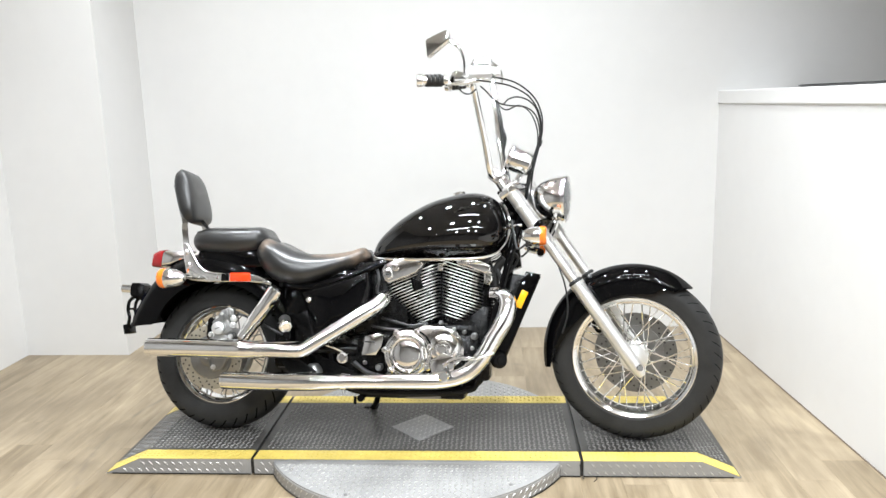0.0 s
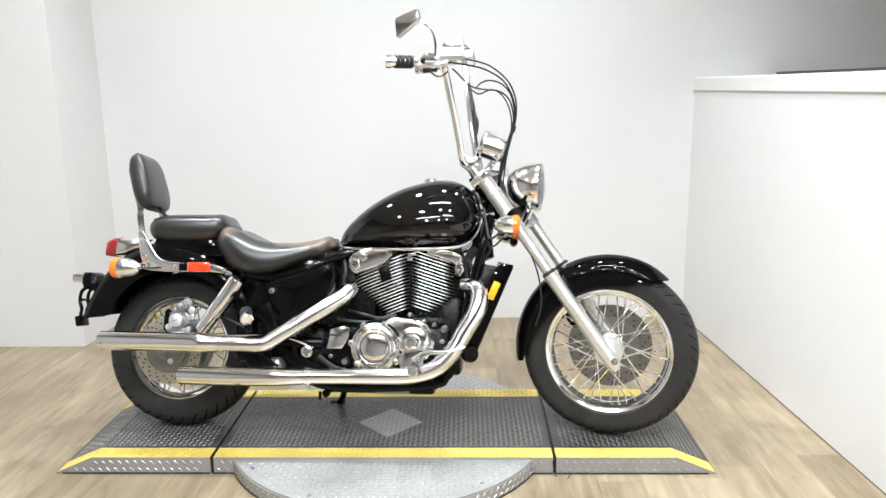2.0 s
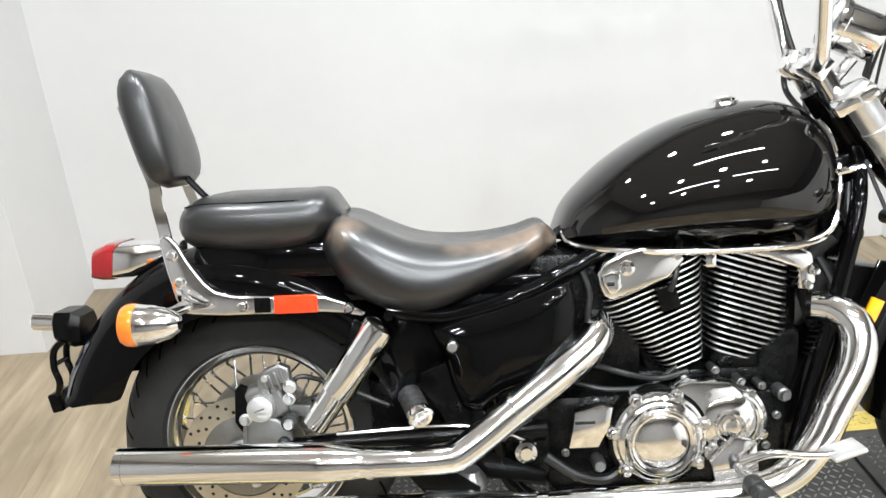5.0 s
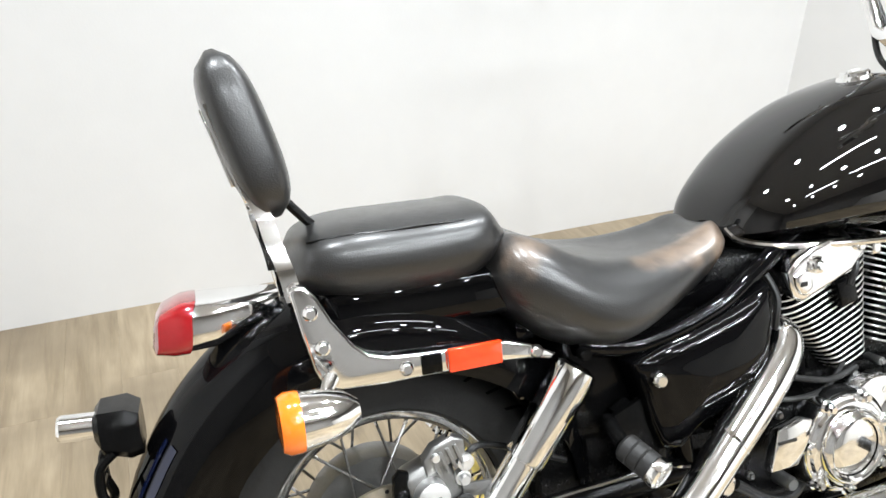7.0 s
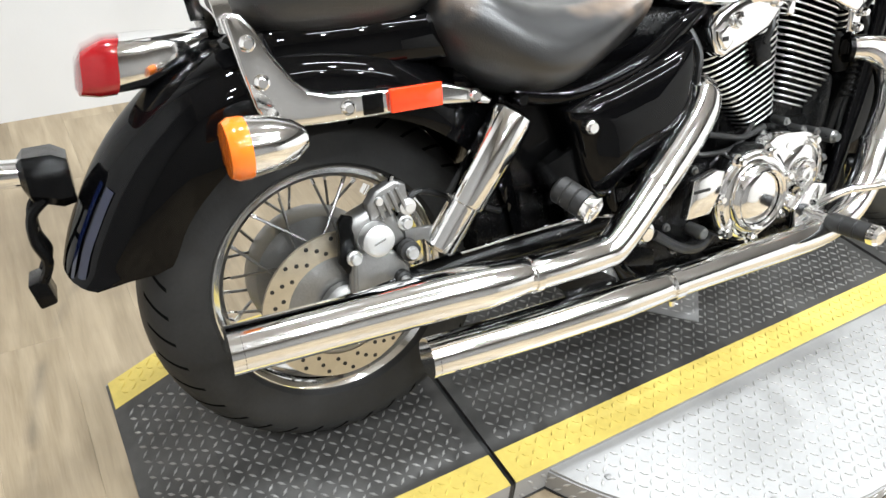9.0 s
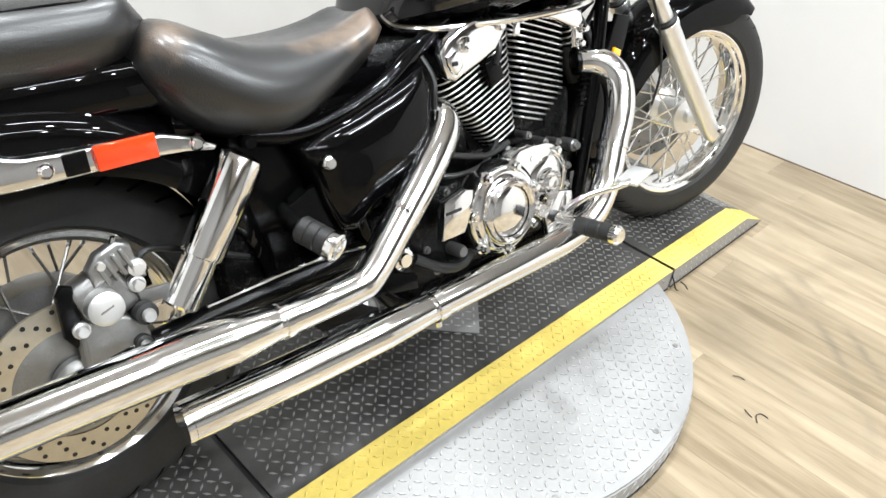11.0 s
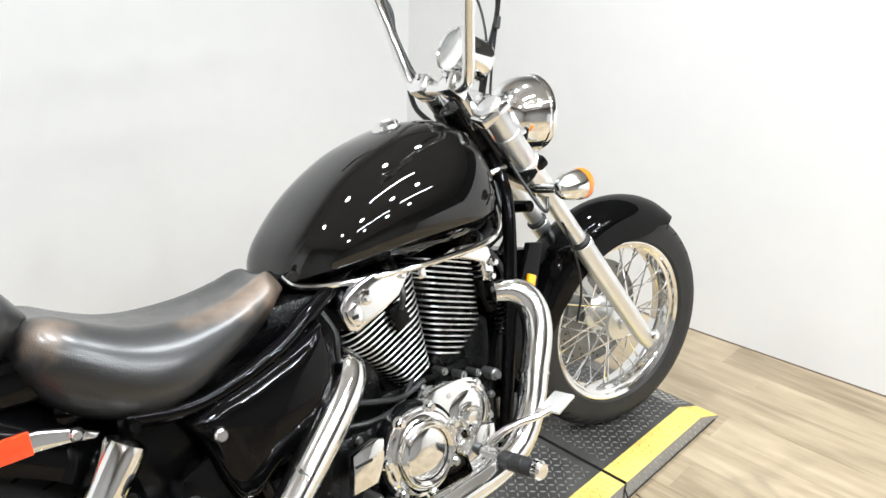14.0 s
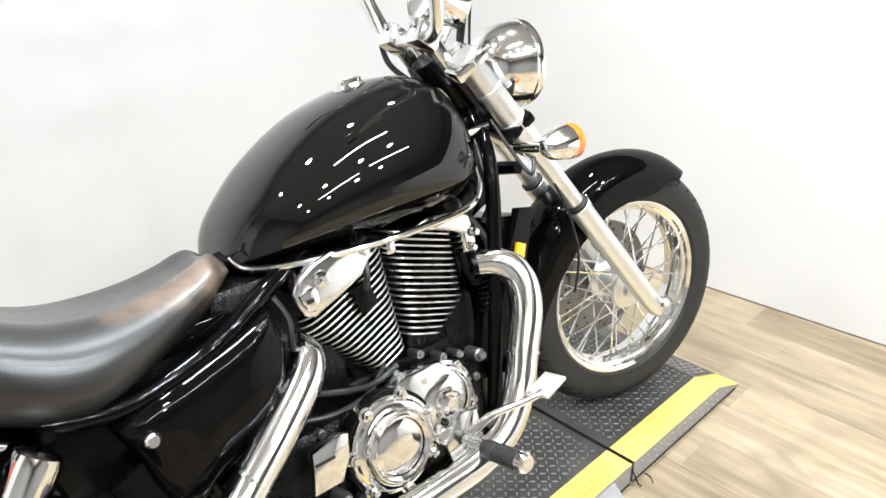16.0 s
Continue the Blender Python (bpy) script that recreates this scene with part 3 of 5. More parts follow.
def groove_ring(parent, x, R, w, count, spread):
    """Slanted grooves of the tread, as dark slots on the crown."""
    for s in (-1, 1):
        vs, fs = [], []
        for i in range(count):
            a0 = 2 * math.pi * i / count
            pts = []
            rim = {"f": .2295, "r": .196}[parent]
            for k in range(9):
                u = k / 8
                th = s * (.50 + .58 * u)
                c = math.cos(th)
                y = w * math.sin(th) * (1 - .12 * (1 - c) ** 3)
                pts.append((a0 + spread * u, y, rim + .006 + (R - rim - .006) * c ** .62 + .0004))
            k0 = len(vs)
            for a, y, r in pts:
                for da in ((-.006, .006) if parent == "f" else (-.012, .012)):
                    vs.append(Vector((x + r * math.cos(a + da), y, R + r * math.sin(a + da))))
            fs += [(k0 + 2 * k, k0 + 2 * k + 1, k0 + 2 * k + 3, k0 + 2 * k + 2) for k in range(8)]
        tagged(P("tread_groove", upright((vs, fs), x, R, STEER if parent == "f" else REAR_WHEEL), M_GROOVE, ftyre if parent == "f" else rtyre), kind="stuff")


groove_ring("f", FX, FR, .060, 44, .10)
groove_ring("r", RX, .298, .080, 36, .13)


def brake_disc(x, R, y, r_out, r_in, parent, mat, label):
    """A drilled disc."""
    d = P("brake_disc", moved(g_lathe([(r_in, -.0025), (r_out, -.0025), (r_out, .0025), (r_in, .0025)], 64, True), hub_pose(x) @ Matrix.Translation((0, y, 0))), mat, parent, label)
    vs, fs = [], []
    for k in range(3):
        rr = r_in + (r_out - r_in) * (.25 + .27 * k)
        for i in range(18):
            a = 2 * math.pi * (i + k * .33) / 18
            g = g_tube([(x + rr * math.cos(a), y - .0032, R + rr * math.sin(a)), (x + rr * math.cos(a), y + .0032, R + rr * math.sin(a))], .0036, 8, curved=False)
            vs, fs = join((vs, fs), g)
    tagged(P("drill_hole", upright((vs, fs), x, R), M_CABLE, d), kind="stuff")
    return d


fd = brake_disc(FX, FR, .062, .156, .105, front, M_GREYDISC, "drilled steel front brake disc")
P("disc_carrier", moved(g_lathe([(.03, -.004), (.108, -.004), (.108, .004), (.03, .004)], 40, True), hub_pose(FX) @ Matrix.Translation((0, .06, 0))), M_CAST, front)
rd = brake_disc(RX, RR, -.088, .126, .086, rear, M_DISC, "drilled tan steel rear brake disc")
P("disc_carrier", moved(g_lathe([(.02, -.008), (.055, -.012), (.086, -.004), (.088, .004), (.02, .008)], 40, True), Matrix.Translation((RX, -.086, RZ))), M_CAST, rear)
P("hub_shell", moved(g_lathe([(.02, .025), (.105, .03), (.115, .05), (.115, .072), (.02, .076)], 48, True), Matrix.Translation((RX, 0, RZ))), M_CAST, rear)

# rear caliper
cal = P("rear_caliper", moved(g_box(-.040, .036, -.024, .024, -.036, .040, .012, 3), Matrix.Translation((.070, -.106, .428)) @ Matrix.Rotation(radians(-20), 4, "Y")), M_CAST, None, "grey cast rear brake caliper")
P("caliper_cap", moved(g_lathe([(0, -.020), (.019, -.020), (.0215, -.0185), (.0245, -.017), (.0250, -.012), (.0250, .010), (.028, .012), (.028, .02)], 36), Matrix.Translation((.060, -.134, .424))), M_ALU, cal, "round light-grey piston cap")
P("cap_mark", moved(g_box(-.010, .010, -.0012, 0, -.0014, .0014, .0005), Matrix.Translation((.060, -.1538, .424)) @ Matrix.Rotation(radians(-20), 4, "Y")), M_CAST, cal)
P("caliper_bridge", moved(g_plate([(-.036, -.012), (-.030, .014), (-.010, .026), (.022, .026), (.036, .012), (.030, -.012)], -.012, .012, .005, 3), Matrix.Translation((.086, -.124, .474)) @ Matrix.Rotation(radians(-20), 4, "Y")), M_CAST, cal)
P("pad_plate", g_plate([(.004, .392), (.008, .455), (.018, .466), (.032, .460), (.030, .385), (.016, .372)], -.128, -.112, .004), M_SATIN, cal, "black brake pad carrier")
P("caliper_bracket", g_plate([(.020, .398), (.052, .404), (.088, .396), (.112, .372), (.116, .340), (.092, .300), (.074, .262), (.030, .250), (.014, .290), (.016, .345)], -.130, -.112, .006, 3), M_CAST, cal)
P("bracket_rib", g_tube([(.026, -.130, .392), (.022, -.131, .340), (.022, -.131, .292), (.036, -.130, .262)], .0045, 8), M_CAST, cal)
P("axle_cover", moved(g_lathe([(0, -.016), (.012, -.016), (.014, -.012), (.026, -.012), (.034, -.009), (.040, -.002), (.040, .012)], 36), Matrix.Translation((.012, -.112, .312))), M_CAST, cal)
P("axle_nut", moved(g_lathe([(0, -.024), (.0085, -.024), (.0115, -.020), (.0115, -.010)], 6), Matrix.Translation((.012, -.114, .312))), M_CHROME, cal)
for bx, bz, r in ((.112, .392, .017), (.098, .350, .013)):
    boot = P("slide_boot", moved(g_lathe([(0, -.024), (r * .55, -.024), (r * .62, -.018), (r * .95, -.016), (r, -.011), (r * .78, -.007), (r, -.003), (r, .003), (r * .78, .007), (r, .012), (r, .02)], 24), Matrix.Translation((bx, -.126, bz))), M_PEG, cal, "ribbed rubber boot")
    P("boot_end", moved(g_lathe([(0, -.029), (r * .5, -.029), (r * .6, -.022), (r * .6, -.016)], 16), Matrix.Translation((bx, -.126, bz))), M_ALU, boot)
for bx, bz, r in ((.026, .398, .009), (.112, .436, .009), (.070, .480, .007), (.038, .272, .008)):
    P("bolt", moved(g_lathe([(0, -.012), (r * .8, -.012), (r, -.008), (r, -.003), (r * 1.35, -.002), (r * 1.35, .01)], 12), Matrix.Translation((bx, -.130, bz))), M_ALU, cal)
for k in range(4):
    P("caliper_rib", moved(g_box(-.003, .003, -.004, .004, -.018, .018, .0015), Matrix.Translation((.092, -.136, .474)) @ Matrix.Rotation(radians(-20), 4, "Y") @ Matrix.Translation((-.022 + k * .012, 0, 0))), M_CAST, cal)
P("bleed_nipple", g_tube([(.092, -.124, .494), (.098, -.128, .512)], [.005, .0035], 8, curved=False), M_CHROME, cal)
P("banjo_bolt", moved(g_lathe([(0, -.016), (.007, -.016), (.008, -.010), (.013, -.009), (.013, .004)], 16), Matrix.Translation((.116, -.128, .462))), M_ALU, cal)
P("brake_hose", g_tube([(.116, -.128, .464), (.140, -.125, .478), (.20, -.10, .45), (.30, -.09, .40)], .005, 8), M_CABLE, cal)
P("stay_plate", g_plate([(.110, .424), (.178, .418), (.182, .398), (.112, .400)], -.128, -.120, .003), M_CAST, cal)

# fork
FD = Vector((-.221, 0, .317)).normalized()
A0 = Vector((1.686, -.009, .3105))
HALF = Vector((.028, .091, .0195))
CROSS = HALF.normalized()
CLAMP = Matrix((CROSS.cross(FD), CROSS, FD)).transposed().to_4x4()
for s in (-1, 1):
    a = A0 + HALF * s
    fk = P("fork_leg", moved(g_lathe([(0, -.030), (.012, -.028), (.020, -.015), (.0245, .01), (.0255, .08), (.0265, .37), (.0285, .372), (.0285, .386), (.021, .390)], 28), along(a, FD)), M_ALU, None, "brushed aluminium lower fork leg")
    P("fork_tube", moved(g_lathe([(.0205, .36), (.0205, .62)], 24), along(a, FD)), M_ALU, fk)
    P("dust_seal", moved(g_lathe([(.0210, .386), (.0275, .386), (.0280, .394), (.0215, .400)], 24), along(a, FD)), M_RUBBER, fk)
    P("fork_cover", moved(g_lathe([(.0205, .575), (.0265, .575), (.0275, .585), (.0270, .632), (.0310, .634), (.0310, .660), (.0275, .662), (.0275, .735), (.0295, .737), (.0295, .745), (.0275, .747), (.0270, .800), (.0310, .803), (.0310, .828), (.024, .836), (0, .838)], 28), along(a, FD)), M_ALU, fk, "polished fork cover")
    P("axle_nut", moved(g_lathe([(0, -.013), (.009, -.013), (.012, -.009), (.012, .0)], 20), Matrix.Translation(a + FD * .012 + Vector((.01, s * .026, 0))) @ (Matrix.Identity(4) if s < 0 else Matrix.Rotation(math.pi, 4, "Z"))), M_CHROME, fk)
axle = P("front_axle", g_tube([A0 + FD * .02 - HALF * 1.2, A0 + FD * .02 + HALF * 1.2], .010, 14), M_CHROME)


def on_fork(d, y=0):
    return A0 + FD * d + Vector((0, y, 0))


for d, nm in ((.645, "lower_clamp"), (.815, "upper_clamp")):
    c = on_fork(d)
    P(nm, moved(g_box(-.045, .035, -.128, .128, -.014, .014, .008, 2), Matrix.Translation(c) @ CLAMP), M_CHROME if nm == "upper_clamp" else M_SATIN)
stem = P("steering_head", g_tube([on_fork(.63) + Vector((-.055, 0, 0)), on_fork(.82) + Vector((-.055, 0, 0))], .034, 20), M_SATIN)

fc = A0 + HALF + FD * .21 + Vector((-.075, .012, -.02))
fcal = P("front_caliper", moved(g_box(-.026, .026, -.030, .030, -.062, .062, .012, 3), Matrix.Translation(fc) @ CLAMP), M_SATIN, None, "black front brake caliper")
P("caliper_bridge", moved(g_box(-.014, .040, -.012, .012, -.030, .030, .006), Matrix.Translation(fc) @ CLAMP), M_CAST, fcal)
for d in (-.04, .04):
    P("bolt", moved(g_lathe([(0, -.036), (.008, -.036), (.009, -.03), (.009, 0)], 12), Matrix.Translation(fc) @ CLAMP @ Matrix.Translation((0, 0, d))), M_CHROME, fcal)

# headlight
HP, HD = Vector((1.400, -.026, .938)), Vector((.98, -.19, -.05))
hl = P("headlight", moved(g_lathe([(0, -.124), (.030, -.120), (.054, -.108), (.073, -.086), (.0845, -.058), (.0890, -.032), (.0898, -.014), (.0900, -.010), (.0930, -.008), (.0945, .002), (.092, .008), (.085, .005)], 48),
                          along(HP, HD)), M_CHROME, None, "round chrome headlight shell")
P("headlight_lens", moved(g_lathe([(0, .022), (.05, .017), (.086, .003), (.086, -.002), (0, .012)], 40), along(HP, HD)), M_GLASS, hl)
P("headlight_reflector", moved(g_lathe([(.012, -.09), (.05, -.065), (.084, -.006)], 40), along(HP, HD)), M_ALU, hl)
P("headlight_bracket", join(g_tube([(1.365, -.022, .850), (1.35, -.02, .81), (1.33, -.01, .775)], .012, 10), moved(g_box(-.015, .015, -.10, .10, -.015, .015, .006), Matrix.Translation((1.335, -.01, .785)) @ CLAMP)), M_CHROME, hl)

# front turn signals
for s in (-1, 1):
    c = Vector((1.307, s * .219, .774))
    sg = P("front_turn_signal", moved(g_lathe([(0, -.074), (.013, -.070), (.024, -.056), (.031, -.033), (.0345, -.007), (.0345, .004), (.031, .006)], 32), along(c, (1, 0, 0))), M_CHROME, None, "chrome bullet turn signal with orange lens")
    P("signal_lens", moved(g_lathe([(.0345, -.005), (.0355, -.002), (.0355, .011), (.031, .018), (0, .021)], 32), along(c, (1, 0, 0))), M_ORANGE, sg)
    P("signal_stem", g_tube([c + Vector((-.035, -s * .03, -.002)), c + Vector((-.045, -s * .10, 0))], .011, 12), M_CHROME, sg)
    P("signal_wire", g_tube([c + Vector((-.05, -s * .05, -.02)), c + Vector((-.085, -s * .03, -.045)), c + Vector((-.10, -s * .06, .01)), c + Vector((-.11, -s * .09, .07))], .004, 8), M_CABLE, sg)

# instrument pod
gp, gd = Vector((1.226, -.015, 1.087)), Vector((-.91, .06, .41))
ga = P("speedometer", moved(g_lathe([(0, -.050), (.030, -.050), (.044, -.044), (.048, -.030), (.049, .030), (.0535, .034), (.0545, .044), (.050, .049), (.046, .046)], 40), along(gp, gd)), M_CHROME, None, "chrome speedometer cup")
P("dial", moved(g_lathe([(0, .040), (.046, .040)], 40), along(gp, gd)), M_SATIN, ga)
P("dial_glass", moved(g_lathe([(0, .0465), (.046, .0455)], 40), along(gp, gd)), M_GLASS, ga)
P("gauge_bracket", g_tube([gp + Vector((.01, 0, -.04)), (1.215, -.01, 1.02), (1.19, 0, .985)], .012, 10), M_CHROME, ga)

# handlebars
bar = P("handlebar", join(
    g_tube([(.995, -.365, 1.318), (1.030, -.325, 1.330), (1.052, -.285, 1.335), (1.060, -.245, 1.318), (1.086, -.187, 1.19), (1.103, -.150, 1.10), (1.112, -.128, 1.045), (1.118, -.105, 1.022), (1.128, -.05, 1.020), (1.140, .05, 1.030),
            (1.150, .100, 1.040), (1.154, .120, 1.068), (1.134, .145, 1.20), (1.122, .172, 1.30), (1.105, .225, 1.45), (1.093, .262, 1.525), (1.075, .30, 1.545), (1.03, .355, 1.545), (.99, .395, 1.54)], .0135, 18)), M_CHROME, None, "tall chrome ape-hanger handlebar")
for s, c in ((-1, (1.140, -.055, 1.000)), (1, (1.155, .055, 1.010))):
    c = Vector(c)
    r = P("riser", join(g_tube([c + Vector((.05, 0, -.065)), c + Vector((.005, 0, .01))], .021, 18), moved(g_box(-.026, .026, -.024, .024, -.024, .024, .008), Matrix.Translation(c + Vector((-.008, 0, .022))) @ Matrix.Rotation(radians(35), 4, "Y"))), M_CHROME, bar)
    P("clamp_bolt", moved(g_lathe([(0, .010), (.008, .010), (.008, 0)], 10), Matrix.Translation(c + Vector((-.02, 0, .045))) @ Matrix.Rotation(radians(90), 4, "X")), M_CHROME, r)


def grip(p, q, parent):
    p, q = Vector(p), Vector(q)
    d = (q - p)
    n = d.length
    g = P("grip", moved(g_lathe([(.014, 0), (.0205, .002), (.0205, .010), (.0180, .012), (.0180, n - .006), (0, n - .004)], 24), along(p, d)), M_CHROME, parent, "chrome grip with slanted rubber ribs")
    for k in range(4):
        rib = g_lathe([(.0178, -.0085), (.0212, -.0075), (.0222, 0), (.0212, .0075), (.0178, .0085)], 24)
        P("rubber_rib", moved(rib, along(p, d) @ Matrix.Translation((0, .024 + k * (n - .034) / 4 + .004, 0)) @ Matrix.Rotation(radians(24), 4, "Z")), M_RUBBER, g)
    return P("grip_cap", moved(g_lathe([(.021, n - .006), (.0228, n - .004), (.0228, n + .012), (.0215, n + .016), (.016, n + .019), (0, n + .019)], 24), along(p, d)), M_CHROME, parent)


grip((.980, -.370, 1.311), (.888, -.387, 1.308), bar)
grip((.985, .400, 1.54), (.885, .425, 1.535), bar)
for s, (cx, cy, cz) in ((-1, (1.045, -.315, 1.340)), (1, (1.04, .345, 1.552))):
    ctl = P("switch_housing", moved(g_box(-.030, .030, -.022, .022, -.022, .022, .009), Matrix.Translation((cx - .03, cy, cz - .006)) @ Matrix.Rotation(radians(s * -38), 4, "Z")), M_CHROME, bar)
    P("master_cylinder", moved(g_box(-.042, .042, -.020, .020, -.014, .022, .006), Matrix.Translation((cx + .045, cy + .01, cz + .016))), M_ALU, ctl)
    P("reservoir_lid", moved(g_box(-.034, .034, -.022, .022, 0, .007, .003), Matrix.Translation((cx + .045, cy + .01, cz + .040))), M_CHROME, ctl)
    P("lever", g_tube([(cx + .03, cy, cz - .012), (cx - .03, cy - .008, cz - .026), (cx - .12, cy + s * .03, cz - .020), (cx - .16, cy + s * .045, cz - .014)], [.008, .007, .006, .007], 10), M_ALU, ctl)

# mirrors
FACE = [(-.047, .018), (-.040, .030), (.036, .049), (.045, .044), (.053, .010), (.046, .004), (.006, -.020), (-.030, -.042), (-.040, -.038)]
for s, c in ((-1, Vector((.938, -.350, 1.448))), (1, Vector((1.035, .44, 1.632)))):
    mi = P("mirror", moved(g_plate(FACE, -.011, .011, .006, 3), Matrix.Translation(c) @ Matrix.Rotation(radians(s * 22), 4, "Z")), M_CHROME, bar, "chrome rear-view mirror")
    P("mirror_glass", moved(g_plate([(u * .86, v * .86) for u, v in FACE], -.002, .002, .001), Matrix.Translation(c) @ Matrix.Rotation(radians(s * 22), 4, "Z") @ Matrix.Translation((.001, -s * .0105, .001))), M_ALU, mi)
    P("mirror_stem", g_tube([c + Vector(q) for q in ((.046, 0, .014), (.077, -s * .005, -.010), (.093, -s * .015, -.049), (.096, -s * .025, -.100))], .005, 10), M_CHROME, mi)

# cables
CABLES = [[(1.06, -.29, 1.35), (1.091, -.27, 1.354), (1.146, -.22, 1.364), (1.217, -.16, 1.359), (1.28, -.11, 1.319), (1.308, -.08, 1.265), (1.313, -.06, 1.214), (1.306, -.05, 1.165), (1.278, -.035, 1.053), (1.265, -.02, .95)],
          [(1.06, -.28, 1.338), (1.086, -.26, 1.342), (1.145, -.21, 1.347), (1.196, -.16, 1.348), (1.259, -.11, 1.324), (1.295, -.08, 1.276), (1.308, -.06, 1.221), (1.302, -.045, 1.162), (1.271, -.03, 1.054), (1.25, 0, .94)],
          [(1.168, -.15, 1.284), (1.184, -.13, 1.307), (1.216, -.11, 1.321), (1.259, -.09, 1.312), (1.291, -.07, 1.279), (1.306, -.055, 1.215), (1.299, -.045, 1.158), (1.264, -.02, 1.045), (1.25, -.01, .95)],
          [(1.085, -.25, 1.325), (1.102, -.24, 1.312), (1.124, -.2, 1.297), (1.148, -.17, 1.283), (1.184, -.13, 1.283), (1.248, -.1, 1.283), (1.287, -.08, 1.254), (1.302, -.06, 1.199), (1.295, -.045, 1.151), (1.26, -.02, 1.045), (1.245, 0, .95)],
          [(1.012, -.345, 1.300), (1.022, -.34, 1.284), (1.038, -.335, 1.273), (1.058, -.33, 1.274), (1.075, -.32, 1.292)],
          [(1.11, .20, 1.40), (1.16, .12, 1.335), (1.22, .06, 1.335), (1.27, .02, 1.285), (1.295, -.01, 1.19), (1.278, -.02, 1.06), (1.24, .02, .93)],
          [(1.10, .235, 1.47), (1.135, .17, 1.33), (1.148, .15, 1.24), (1.152, .135, 1.16), (1.168, .12, 1.085), (1.178, .09, 1.02), (1.17, .05, .955), (1.16, .02, .93)],
          [(1.105, .225, 1.44), (1.125, .19, 1.32), (1.158, .15, 1.23), (1.150, .14, 1.15), (1.16, .13, 1.07), (1.15, .10, .99), (1.165, .04, .935)]]
for k, c in enumerate(CABLES):
    P("cable", g_tube(c, .0030 if k < 6 else .0062, 8), M_CABLE, bar, "black control cable")
P("cable_tie", g_tube([(1.306, -.05, 1.165), (1.299, -.047, 1.140)], .008, 10), M_CABLE, bar)
P("cable", g_tube([(1.36, -.105, .70), (1.395, -.11, .60), (1.405, -.11, .50), (1.385, -.10, .42)], .003, 8), M_CABLE, None, "black brake line")

# front fender
def fender(x, R, table, w, n_cross=13, thick=.004, bow=0):
    """table: angle in degrees, crest radius, skirt radius, half width. A shell over the tyre, its front lip bowed."""
    rings = []
    lo, hi = table[0][0], table[-1][0]
    for i in range(49):
        a = lo + (hi - lo) * i / 48
        cr = curve_at([(t[0], t[1]) for t in table], a)
        sk = curve_at([(t[0], t[2]) for t in table], a)
        hw = curve_at([(t[0], t[3]) for t in table], a)
        lip = bow * max(0, 1 - i / 10)
        outer = []
        for k in range(n_cross):
            u = -1 + 2 * k / (n_cross - 1)
            th = u * math.pi / 2
            y = hw * math.sin(th)
            r = cr - min(.060, max(cr - sk, .004)) * (1 - math.cos(th))
            outer.append((r, y))
        outer = [(sk, -hw * 1.0), ((sk + outer[0][0]) / 2, -hw * 1.01)] + outer + [((sk + outer[0][0]) / 2, hw * 1.01), (sk, hw)]
        inner = [(r - thick if abs(y) < hw * .8 else r, y * (1 - thick / hw)) for r, y in reversed(outer)]
        rings.append([Vector((x + r * math.cos(radians(a + lip * (y / hw) ** 2)), y, R + r * math.sin(radians(a + lip * (y / hw) ** 2)))) for r, y in outer + inner])
    return g_loft(rings)


ff = P("front_fender", upright(fender(FX, FR, [(50, .338, .296, .073), (56, .342, .292, .075), (61, .346, .284, .076), (70, .350, .258, .077), (85, .352, .246, .078), (105, .352, .243, .078), (130, .350, .242, .078), (155, .349, .256, .078), (175, .348, .286, .076), (187, .346, .313, .074)], .075, bow=9), FX, FR), M_BLACK, None, "gloss black valanced front fender")
rf = P("rear_fender", upright(fender(RX, RR, [(-4, .352, .318, .088), (12, .366, .316, .092), (28, .385, .314, .096), (55, .400, .308, .100), (80, .412, .302, .102), (100, .420, .300, .102), (114, .418, .292, .102), (125, .410, .284, .102), (138, .400, .276, .100), (147, .394, .268, .098), (152, .393, .272, .096), (155, .392, .296, .094), (158, .391, .326, .092), (160.5, .390, .352, .090)], .11), RX, RR), M_BLACK, None, "gloss black rear fender")



def fender_stripe(u0, u1, a0, a1):
    """A thin painted band lying on the rear fender's crown, between two cross positions."""
    crest = [(80, .412), (100, .420), (114, .418), (125, .410), (138, .400), (147, .394), (152, .393), (163, .390)]
    vs, fs = [], []
    for i in range(25):
        a = a0 + (a1 - a0) * i / 24
        for u in (u0, u1):
            th = u * math.pi / 2
            hw = .102 - .012 * max(0, (a - 125) / 38)
            r = curve_at(crest, a) - min(.060, .11) * (1 - math.cos(th)) + .0022
            vs.append(Vector((RX + r * math.cos(radians(a)), hw * math.sin(th) * 1.012, RR + r * math.sin(radians(a)))))
        if i:
            fs.append((2 * i - 2, 2 * i - 1, 2 * i + 1, 2 * i))
    P("pinstripe", upright((vs, fs), RX, RR), M_BLUE, rf, "dark blue painted pinstripe")


fender_stripe(-.62, -.50, 139, 160)
fender_stripe(-.44, -.38, 139, 160)

# fuel tank
TOPZ = [(.645, .726), (.665, .771), (.700, .811), (.768, .867), (.865, .921), (.947, .947), (1.020, .960), (1.080, .957), (1.130, .936), (1.165, .897), (1.186, .835)]
BOTZ = [(.645, .706), (.70, .700), (.90, .696), (1.07, .698), (1.13, .715), (1.165, .752), (1.186, .815)]
WID = [(.640, .044), (.662, .096), (.70, .131), (.77, .163), (.87, .185), (.97, .193), (1.06, .188), (1.13, .163), (1.165, .125), (1.186, .062)]
TY = .025
rings = []
